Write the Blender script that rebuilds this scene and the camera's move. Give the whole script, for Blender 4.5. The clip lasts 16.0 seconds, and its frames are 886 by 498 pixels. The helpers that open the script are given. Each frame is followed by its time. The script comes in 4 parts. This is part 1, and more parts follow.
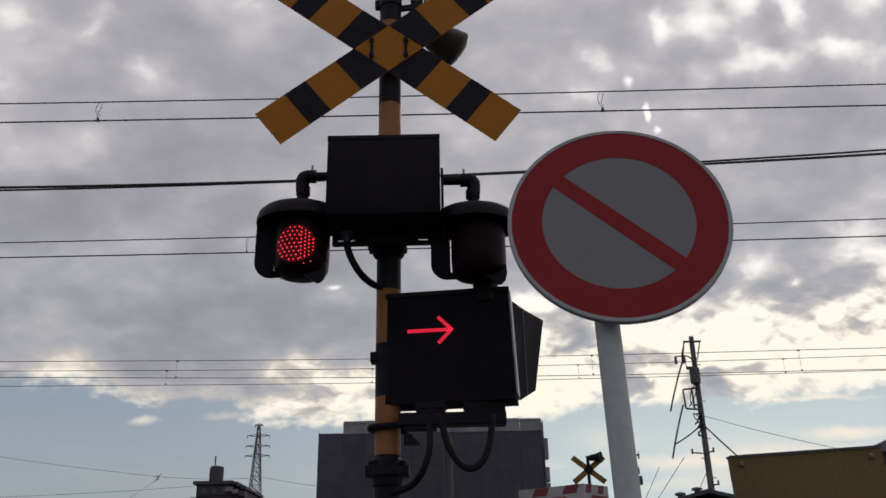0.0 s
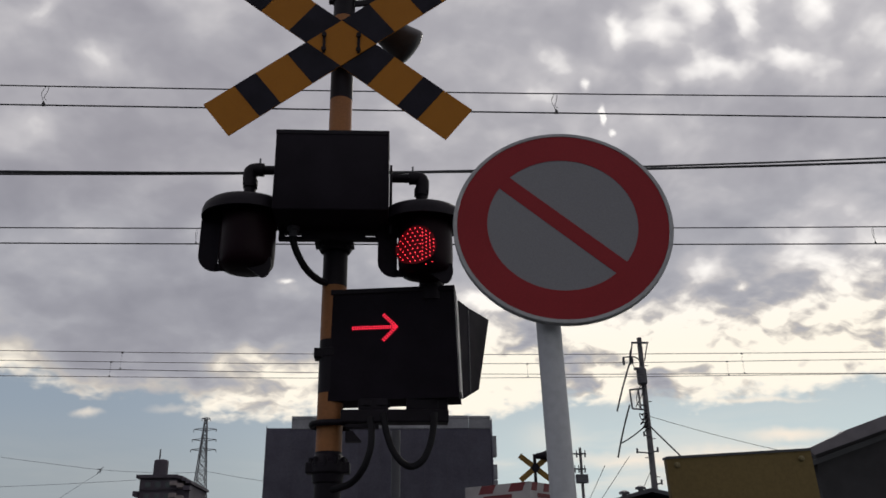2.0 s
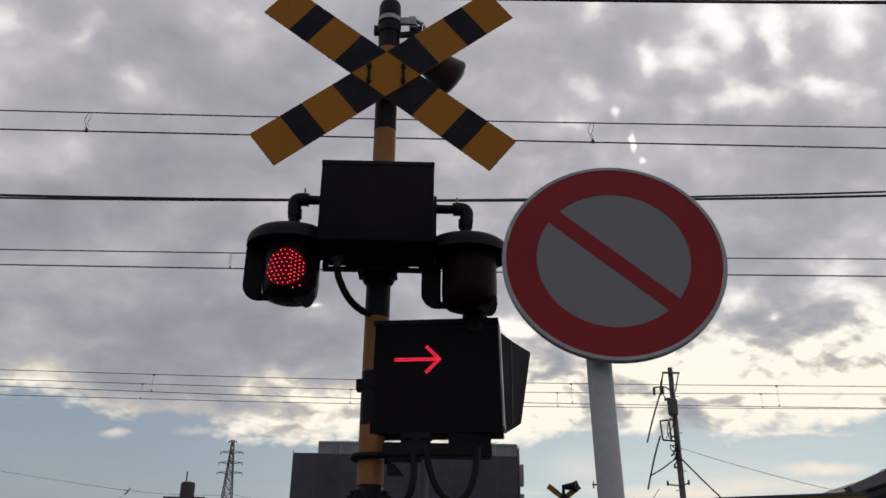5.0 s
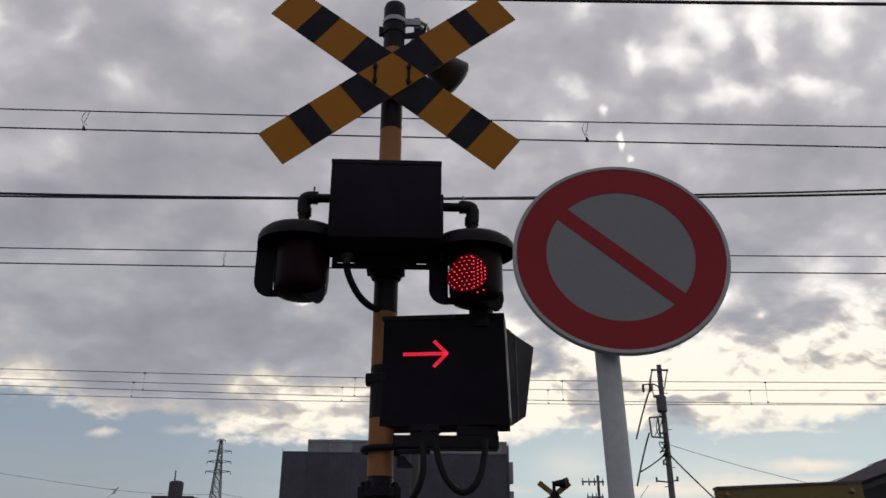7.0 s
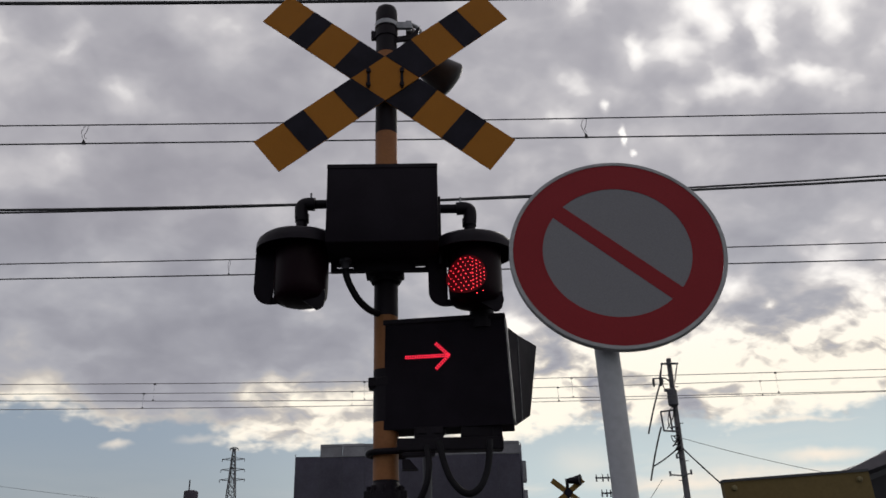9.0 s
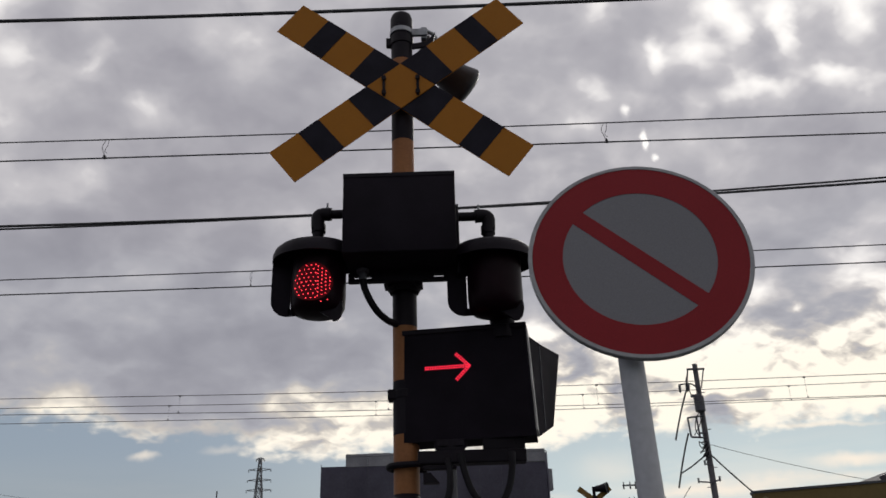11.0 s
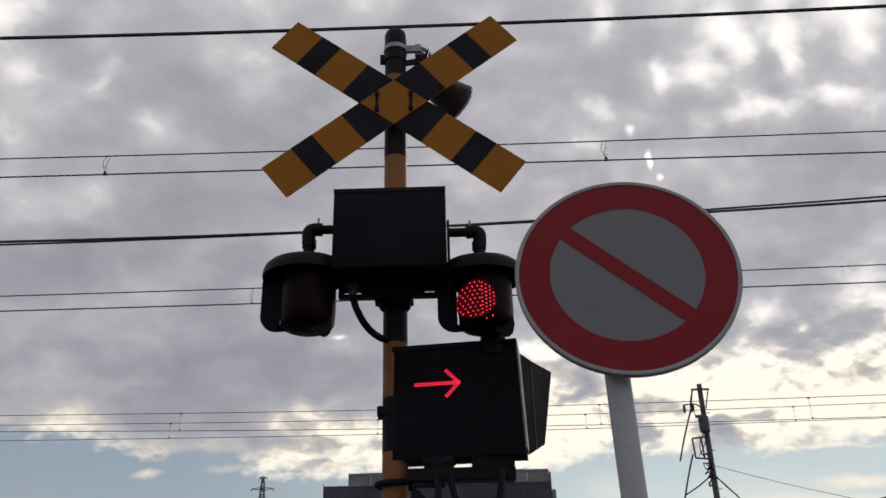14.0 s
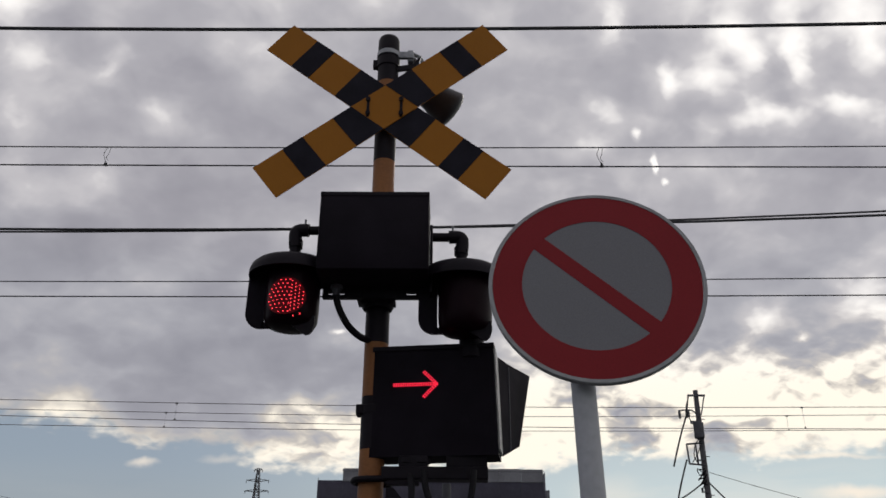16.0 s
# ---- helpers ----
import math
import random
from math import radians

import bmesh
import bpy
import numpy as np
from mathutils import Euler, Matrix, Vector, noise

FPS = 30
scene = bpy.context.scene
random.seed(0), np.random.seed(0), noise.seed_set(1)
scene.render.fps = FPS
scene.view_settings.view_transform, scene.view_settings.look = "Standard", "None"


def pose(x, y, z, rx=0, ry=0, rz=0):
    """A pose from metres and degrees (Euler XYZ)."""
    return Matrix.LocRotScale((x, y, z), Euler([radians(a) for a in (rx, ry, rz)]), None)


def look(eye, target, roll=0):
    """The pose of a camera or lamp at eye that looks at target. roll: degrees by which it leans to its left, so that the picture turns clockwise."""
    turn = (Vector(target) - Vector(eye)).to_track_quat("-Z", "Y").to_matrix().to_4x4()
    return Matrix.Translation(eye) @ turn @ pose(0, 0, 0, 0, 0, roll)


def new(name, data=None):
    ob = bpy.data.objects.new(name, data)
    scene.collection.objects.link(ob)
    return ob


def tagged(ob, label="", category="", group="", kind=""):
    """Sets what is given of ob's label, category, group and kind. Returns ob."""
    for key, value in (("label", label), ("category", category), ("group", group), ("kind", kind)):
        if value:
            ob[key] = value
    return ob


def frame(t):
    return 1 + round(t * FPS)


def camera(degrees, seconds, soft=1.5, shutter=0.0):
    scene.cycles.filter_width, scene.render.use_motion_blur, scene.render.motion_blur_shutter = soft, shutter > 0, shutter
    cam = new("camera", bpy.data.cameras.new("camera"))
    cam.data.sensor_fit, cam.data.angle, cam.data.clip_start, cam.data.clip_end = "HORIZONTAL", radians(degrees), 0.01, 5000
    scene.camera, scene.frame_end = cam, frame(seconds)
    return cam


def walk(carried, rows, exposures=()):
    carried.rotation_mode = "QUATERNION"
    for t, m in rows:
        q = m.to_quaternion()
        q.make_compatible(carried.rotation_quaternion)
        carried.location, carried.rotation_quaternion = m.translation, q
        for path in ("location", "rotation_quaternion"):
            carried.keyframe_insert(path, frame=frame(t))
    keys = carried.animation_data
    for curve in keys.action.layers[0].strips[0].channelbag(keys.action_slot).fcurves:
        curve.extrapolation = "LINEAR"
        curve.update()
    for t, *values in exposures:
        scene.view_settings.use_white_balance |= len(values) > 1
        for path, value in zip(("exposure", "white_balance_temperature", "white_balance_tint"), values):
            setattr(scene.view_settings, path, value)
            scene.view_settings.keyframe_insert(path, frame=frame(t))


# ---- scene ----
cam = camera(55.6, 16.0, soft=1.6)

PATH = [
    (0, (-0.115, -0.436, 1.687), (-0.112, 1.414, 2.447), -1.1),
    (0.5, (-0.101, -0.45, 1.685), (-0.039, 1.396, 2.453), -0.4),
    (1, (-0.097, -0.447, 1.686), (0.007, 1.397, 2.453), -0.1),
    (1.5, (-0.092, -0.437, 1.688), (0.031, 1.412, 2.44), -0.5),
    (2, (-0.089, -0.441, 1.69), (0.023, 1.409, 2.441), -0.9),
    (2.5, (-0.085, -0.442, 1.692), (0.008, 1.397, 2.473), -1.3),
    (3, (-0.095, -0.432, 1.691), (-0.021, 1.408, 2.47), -0.9),
    (3.5, (-0.111, -0.425, 1.697), (-0.065, 1.413, 2.486), -0.5),
    (4, (-0.137, -0.418, 1.715), (-0.105, 1.412, 2.52), -0.1),
    (4.2, (-0.131, -0.406, 1.728), (-0.106, 1.423, 2.537), 0.4),
    (6.5, (-0.206, -0.492, 1.685), (-0.138, 1.338, 2.489), 0.2),
    (7, (-0.216, -0.491, 1.684), (-0.145, 1.339, 2.488), 0.2),
    (7.5, (-0.215, -0.493, 1.687), (-0.141, 1.337, 2.49), -0.2),
    (8, (-0.202, -0.501, 1.686), (-0.129, 1.328, 2.491), -0.7),
    (8.5, (-0.194, -0.498, 1.687), (-0.125, 1.332, 2.492), -1.2),
    (9, (-0.188, -0.493, 1.687), (-0.131, 1.336, 2.493), -1.6),
    (11.5, (-0.165, -0.433, 1.717), (-0.169, 1.384, 2.553), -2.0),
    (12, (-0.157, -0.421, 1.723), (-0.161, 1.39, 2.571), -2.4),
    (12.5, (-0.158, -0.414, 1.726), (-0.162, 1.393, 2.582), -2.5),
    (13, (-0.158, -0.415, 1.723), (-0.162, 1.389, 2.586), -2.5),
    (13.5, (-0.141, -0.424, 1.716), (-0.154, 1.379, 2.58), -2.3),
    (14, (-0.122, -0.431, 1.703), (-0.127, 1.372, 2.569), -1.5),
    (14.5, (-0.114, -0.433, 1.695), (-0.087, 1.371, 2.558), -0.1),
    (15, (-0.107, -0.442, 1.694), (-0.055, 1.363, 2.554), 0.1),
    (15.5, (-0.093, -0.466, 1.693), (-0.033, 1.339, 2.552), 0.1),
    (16, (-0.047, -0.511, 1.692), (-0.058, 1.294, 2.553), 0.4),
]
walk(cam, [(t, look(eye, target, roll)) for t, eye, target, roll in PATH], [(0.0, 0.07), (4.0, 0.06), (8.0, 0.09), (12.0, 0.12), (16.0, 0.11)])

# ---- world, sun ----
world = bpy.data.worlds.new("sky")
scene.world = world
world.use_nodes = True
WT = world.node_tree
WT.nodes.clear()


def wn(kind, **kw):
    n = WT.nodes.new(kind)
    for k, v in kw.items():
        n.inputs[k].default_value = v
    return n


def wmath(op, a, b=None, clamp=False):
    n = WT.nodes.new("ShaderNodeMath")
    n.operation, n.use_clamp = op, clamp
    for i, v in enumerate((a, b)):
        if v is None:
            continue
        if isinstance(v, (int, float)):
            n.inputs[i].default_value = v
        else:
            WT.links.new(v, n.inputs[i])
    return n.outputs[0]


def wsmooth(v, lo, hi, a=0.0, b=1.0):
    n = WT.nodes.new("ShaderNodeMapRange")
    n.interpolation_type = "SMOOTHSTEP"
    WT.links.new(v, n.inputs[0])
    for i, x in zip((1, 2, 3, 4), (lo, hi, a, b)):
        n.inputs[i].default_value = x
    return n.outputs[0]


def wmix(fac, a, b, blend="MIX"):
    n = WT.nodes.new("ShaderNodeMix")
    n.data_type, n.blend_type, n.clamp_factor = "RGBA", blend, True
    for sock, v in ((n.inputs[0], fac), (n.inputs[6], a), (n.inputs[7], b)):
        if isinstance(v, (int, float)):
            sock.default_value = v
        elif isinstance(v, tuple):
            sock.default_value = (*v, 1)
        else:
            WT.links.new(v, sock)
    return n.outputs[2]


SUN_EL, SUN_AZ = 35.0, 22.0   # degrees above the horizon, degrees east of straight ahead (+y)
sky = WT.nodes.new("ShaderNodeTexSky")
sky.sky_type, sky.sun_disc = "NISHITA", False
sky.sun_elevation, sky.sun_rotation = radians(SUN_EL), radians(SUN_AZ)
coord = WT.nodes.new("ShaderNodeTexCoord")
sep = WT.nodes.new("ShaderNodeSeparateXYZ")
WT.links.new(coord.outputs["Generated"], sep.inputs[0])
dx, dy, dz = sep.outputs
up = wmath("MAXIMUM", dz, 0.0)
deep = wmath("ADD", up, 0.42)
px = wmath("DIVIDE", dx, deep)
py = wmath("DIVIDE", dy, deep)
flat = WT.nodes.new("ShaderNodeCombineXYZ")
WT.links.new(px, flat.inputs[0])
WT.links.new(py, flat.inputs[1])


def wnoise(scale, detail, rough, shift=(0, 0, 0), stretch=(1, 1, 1), dist=0.0):
    m = WT.nodes.new("ShaderNodeMapping")
    m.inputs["Location"].default_value = shift
    m.inputs["Scale"].default_value = stretch
    WT.links.new(flat.outputs[0], m.inputs[0])
    n = wn("ShaderNodeTexNoise", Scale=scale, Detail=detail, Roughness=rough, Distortion=dist)
    WT.links.new(m.outputs[0], n.inputs["Vector"])
    return n.outputs["Fac"]


def wramp(v, stops):
    n = WT.nodes.new("ShaderNodeValToRGB")
    r = n.color_ramp
    while len(r.elements) < len(stops):
        r.elements.new(0.5)
    for e, (p, c) in zip(r.elements, stops):
        e.position, e.color = p, (*c, 1)
    WT.links.new(v, n.inputs[0])
    return n.outputs[0]


def wsum(*terms):
    out = None
    for v, k in terms:
        t = wmath("MULTIPLY", v, k)
        out = t if out is None else wmath("ADD", out, t)
    return out


sd = Vector((math.sin(radians(SUN_AZ)) * math.cos(radians(SUN_EL)), math.cos(radians(SUN_AZ)) * math.cos(radians(SUN_EL)), math.sin(radians(SUN_EL))))
dot = WT.nodes.new("ShaderNodeVectorMath")
dot.operation = "DOT_PRODUCT"
WT.links.new(coord.outputs["Generated"], dot.inputs[0])
dot.inputs[1].default_value = sd
near_sun = wsmooth(dot.outputs["Value"], 0.80, 1.0)

# clouds in the open part of the sky: side, height, half width, half height (per metre ahead) and thickness
WEST_PUFFS = (
    (-0.619, 0.798, 0.038, 0.046, 0.55), (-0.610, 0.703, 0.041, 0.039, 0.60), (-0.495, 0.771, 0.023, 0.035, 0.50), (-0.418, 0.678, 0.039, 0.032, 0.75), (-0.330, 0.819, 0.059, 0.044, 0.55),
    (-0.512, 0.569, 0.058, 0.037, 0.50), (-0.591, 0.599, 0.039, 0.031, 0.35), (-0.654, 0.925, 0.062, 0.050, 0.45), (-0.295, 0.921, 0.070, 0.045, 0.30), (-0.138, 0.355, 0.028, 0.016, 0.70),
    (-0.170, 0.496, 0.045, 0.033, 0.25), (-0.427, 0.388, 0.087, 0.027, 0.20), (-0.456, 0.272, 0.046, 0.024, 0.50), (-0.409, 0.316, 0.075, 0.007, 0.25),
)
HIGH_PUFFS = (
    (0.514, 0.798, 0.022, 0.076, 0.75), (0.436, 0.797, 0.023, 0.071, 0.55), (0.458, 0.684, 0.052, 0.023, 0.80), (0.584, 0.690, 0.027, 0.043, 0.60), (0.247, 0.845, 0.022, 0.045, 0.60),
    (0.324, 0.761, 0.010, 0.034, 0.50), (0.218, 0.700, 0.026, 0.021, 0.60), (0.371, 0.670, 0.021, 0.019, 0.65), (0.299, 0.673, 0.029, 0.017, 0.45), (0.385, 0.753, 0.025, 0.036, 0.50),
    (0.634, 0.823, 0.023, 0.038, 0.50), (0.200, 0.645, 0.027, 0.022, 0.50), (0.565, 0.713, 0.032, 0.014, 0.40), (0.623, 0.700, 0.024, 0.029, 0.50), (0.409, 0.841, 0.025, 0.032, 0.40),
)
LOW_PUFFS = (
    (-0.187, 0.255, 0.040, 0.026, 0.80), (-0.116, 0.242, 0.047, 0.041, 0.85), (-0.210, 0.206, 0.046, 0.017, 0.50), (0.537, 0.404, 0.045, 0.027, 0.80), (0.395, 0.383, 0.037, 0.026, 0.50),
    (0.631, 0.416, 0.031, 0.040, 0.55), (0.528, 0.436, 0.054, 0.016, 0.30), (0.117, 0.333, 0.029, 0.015, 0.60), (0.270, 0.287, 0.093, 0.022, 0.35), (0.480, 0.260, 0.144, 0.021, 0.35),
    (0.099, 0.239, 0.083, 0.031, 0.80),
)
BREAKS = (
    (0.266, 0.657, 0.011, 0.013, 0.80), (0.286, 0.609, 0.006, 0.018, 1.50), (0.297, 0.581, 0.006, 0.007, 0.80), (-0.138, 0.361, 0.013, 0.005, 0.90), (0.446, 0.357, 0.016, 0.007, 0.80),
)
SHADES = (
    (0.476, 0.753, 0.046, 0.046, -0.45), (0.561, 0.784, 0.046, 0.051, -0.40), (0.321, 0.824, 0.050, 0.042, -0.25), (0.261, 0.750, 0.049, 0.040, -0.30), (-0.366, 0.749, 0.058, 0.054, -0.30),
    (-0.349, 0.565, 0.070, 0.052, -0.22), (-0.586, 0.828, 0.034, 0.052, -0.20), (-0.142, 0.664, 0.136, 0.118, -0.16), (0.539, 0.572, 0.129, 0.035, -0.15), (-0.300, 0.307, 0.192, 0.049, -0.34),
    (-0.159, 0.231, 0.033, 0.015, -0.40), (-0.333, 0.248, 0.073, 0.020, -0.20),
)
LOW_SHADES = (
    (0.415, 0.347, 0.111, 0.020, -0.58), (0.557, 0.357, 0.045, 0.014, -0.60), (0.130, 0.303, 0.039, 0.029, -0.50), (0.239, 0.265, 0.053, 0.006, -0.60), (0.523, 0.296, 0.066, 0.007, -0.40),
    (0.417, 0.272, 0.036, 0.006, -0.35), (0.332, 0.331, 0.044, 0.015, -0.40), (0.264, 0.302, 0.029, 0.009, -0.30), (0.589, 0.299, 0.029, 0.015, -0.35),
)
WISPS = (
    (-0.358, 0.196, 0.017, 0.005, 0.65), (0.480, 0.168, 0.052, 0.008, 0.80), (0.435, 0.209, 0.077, 0.003, 0.75), (0.288, 0.138, 0.101, 0.010, 0.70), (0.189, 0.164, 0.040, 0.020, 0.35),
    (0.411, 0.146, 0.096, 0.009, 0.50), (-0.262, 0.202, 0.026, 0.005, 0.30),
)

ahead = wmath("MAXIMUM", dy, 0.15)
plan = WT.nodes.new("ShaderNodeCombineXYZ")
WT.links.new(wmath("DIVIDE", dx, ahead), plan.inputs[0])
WT.links.new(wmath("DIVIDE", dz, ahead), plan.inputs[1])


def wvec(op, a, b, c=None):
    n = WT.nodes.new("ShaderNodeVectorMath")
    n.operation = op
    for sock, v in zip(n.inputs, (a, b, c)):
        if v is None:
            continue
        if isinstance(v, tuple):
            sock.default_value = v
        else:
            WT.links.new(v, sock)
    return n.outputs["Value"] if op == "LENGTH" else n.outputs[0]


def ragged(vector, scale, amount, detail):
    """The vector pushed about by noise, so that edges come out torn."""
    n = wn("ShaderNodeTexNoise", Scale=scale, Detail=detail, Roughness=0.55)
    WT.links.new(vector, n.inputs["Vector"])
    push = wvec("SUBTRACT", n.outputs["Color"], (0.5, 0.5, 0.5))
    return wvec("MULTIPLY_ADD", push, (amount, amount, 0.0), vector)


torn = ragged(ragged(plan.outputs[0], 7.0, 0.06, 2), 26.0, 0.034, 2)


def wpuffs(rows, soft=1.75, space=None):
    out = None
    for u, v, a, b, k in rows:
        near = wvec("LENGTH", wvec("MULTIPLY", wvec("SUBTRACT", space or torn, (u, v, 0.0)), (1 / a, 1 / b, 0.0)), None)
        t = wsmooth(near, soft, 0.0, 0.0, k)
        out = t if out is None else wmath("ADD", out, t)
    return out


big = wnoise(4.6, 3, 0.45, (3.1, 1.7, 0))
mid = wnoise(12.0, 3, 0.45, (0.4, 5.2, 0), (1, 1, 1), 0.35)
fine = wnoise(34.0, 3, 0.45, (9.3, 2.2, 0), (1, 1, 1), 0.3)
# the deck ends towards the horizon, at a height that changes along it; thin streaks lie below it
layered = WT.nodes.new("ShaderNodeCombineXYZ")
WT.links.new(dx, layered.inputs[0])
WT.links.new(wmath("MULTIPLY", dz, 5.0), layered.inputs[1])
layer_noise = wn("ShaderNodeTexNoise", Scale=4.2, Detail=5, Roughness=0.55)
WT.links.new(layered.outputs[0], layer_noise.inputs["Vector"])
streak = layer_noise.outputs["Fac"]
EDGE = ((-0.421, 0.214), (-0.370, 0.212), (-0.339, 0.198), (-0.242, 0.202), (-0.225, 0.188), (-0.149, 0.185), (-0.098, 0.190), (0.105, 0.178), (0.155, 0.193), (0.187, 0.199), (0.361, 0.191), (0.492, 0.196))
along = wmath("MULTIPLY", wmath("ADD", dx, 0.5), 0.9)
foot = wramp(along, [((x + 0.5) * 0.9, (z, z, z)) for x, z in EDGE])
tear = wmath("ADD", wsum((streak, 0.045), (mid, 0.030), (fine, 0.035)), -0.055)
over = wmath("ADD", wmath("SUBTRACT", dz, foot), tear)
cover = wsmooth(over, -0.007, 0.016)
rim = wmath("MULTIPLY", wsmooth(over, 0.034, 0.004), wsmooth(dz, 0.30, 0.25))   # lit fringe of the deck
# light that comes through the deck: more where it is thin, towards the sun and at its low far edge
east = wsmooth(dx, -0.10, 0.14)
low_edge = wmath("MULTIPLY", wsmooth(dz, 0.35, 0.265), east)
high = wsmooth(dz, 0.42, 0.68)
grain = wmath("SUBTRACT", wsum((big, 0.34), (mid, 0.40), (fine, 0.10)), 0.42)
grain = wmath("MULTIPLY", grain, wmath("ADD", 0.56, wmath("MULTIPLY", low_edge, 0.70)))
puffs = wmath("ADD", wmath("ADD", wpuffs(WEST_PUFFS), wmath("MULTIPLY", wpuffs(HIGH_PUFFS), 0.82)), wmath("ADD", wpuffs(LOW_PUFFS), wpuffs(BREAKS, 1.3, ragged(plan.outputs[0], 45.0, 0.014, 3))))
puffs = wmath("ADD", puffs, wmath("ADD", wpuffs(SHADES), wpuffs(LOW_SHADES)))
low_west = wmath("MULTIPLY", wsmooth(dz, 0.285, 0.235), wmath("MULTIPLY", wsmooth(dx, -0.25, -0.15), wmath("SUBTRACT", 1.0, east)))
speck = wn("ShaderNodeTexNoise", Scale=20.0, Detail=4, Roughness=0.5)
WT.links.new(wvec("MULTIPLY", torn, (1.0, 2.4, 0.0)), speck.inputs["Vector"])
flecks = wmath("MULTIPLY", wmath("SUBTRACT", speck.outputs["Fac"], 0.5), wmath("ADD", low_edge, low_west, True))   # small broken clouds low down
east_high = wmath("MULTIPLY", wsmooth(dz, 0.40, 0.58), wsmooth(dx, 0.18, 0.42))
west_high = wmath("MULTIPLY", wsmooth(dz, 0.40, 0.58), wsmooth(dx, -0.18, -0.42))
light = wsum((grain, 1.0), (west_high, 0.040), (puffs, 0.135), (near_sun, 0.045), (low_edge, 0.150), (low_west, 0.055), (flecks, 0.42), (high, 0.030), (east_high, 0.055), (rim, wmath("SUBTRACT", 0.11, wmath("MULTIPLY", east, 0.10))))
light = wmath("ADD", light, 0.526)
light = wsmooth(light, 0.25, 0.85, 0.0, 1.0)
cloud = wramp(light, ((0.10, (0.245, 0.241, 0.280)), (0.40, (0.335, 0.328, 0.368)), (0.56, (0.412, 0.404, 0.440)), (0.68, (0.53, 0.516, 0.542)), (0.84, (0.985, 0.955, 0.935))))
warm = wmix(wmath("MULTIPLY", wsmooth(dz, 0.36, 0.24), wsmooth(light, 0.50, 0.72)), (1.0, 1.0, 1.0), (1.01, 0.965, 0.855))
cloud = wmix(1.0, cloud, warm, "MULTIPLY")
cloud = wmix(1.0, cloud, wmix(wmath("MULTIPLY", wsmooth(dz, 0.46, 0.34), wsmooth(light, 0.72, 0.5)), (1.0, 0.995, 0.985), (0.982, 1.0, 1.0)), "MULTIPLY")
low = wmath("MULTIPLY", wsmooth(streak, 0.47, 0.62), wsmooth(dz, 0.20, 0.10))
low = wmath("MULTIPLY", low, wsmooth(dx, -0.20, 0.20, 0.04, 0.45))
low = wmath("ADD", low, wpuffs(WISPS, 1.5, ragged(plan.outputs[0], 30.0, 0.016, 3)), True)
SKY_STRENGTH = 0.12
blue = wmix(1.0, sky.outputs[0], (SKY_STRENGTH, SKY_STRENGTH, SKY_STRENGTH), "MULTIPLY")
blue = wmix(0.88, blue, (0.248, 0.291, 0.342))
blue = wmix(wsmooth(dz, 0.20, 0.09), blue, (0.325, 0.362, 0.388))
pale = wmix(wsmooth(dz, 0.30, 0.13), blue, (0.58, 0.67, 0.68))
blue = wmix(wsmooth(dx, -0.35, 0.25, 0.0, 0.85), blue, pale)
under = wmix(low, blue, (0.90, 0.80, 0.68))
colour = wmix(cover, under, cloud)
bg = wn("ShaderNodeBackground", Strength=1.0)
WT.links.new(colour, bg.inputs[0])
wout = WT.nodes.new("ShaderNodeOutputWorld")
WT.links.new(bg.outputs[0], wout.inputs[0])

sun = new("sun", bpy.data.lights.new("sun", "SUN"))
sun.data.energy, sun.data.angle, sun.data.color = 0.6, radians(14), (1.0, 0.95, 0.88)
sun.matrix_world = look(sd * 60, (0, 0, 0))


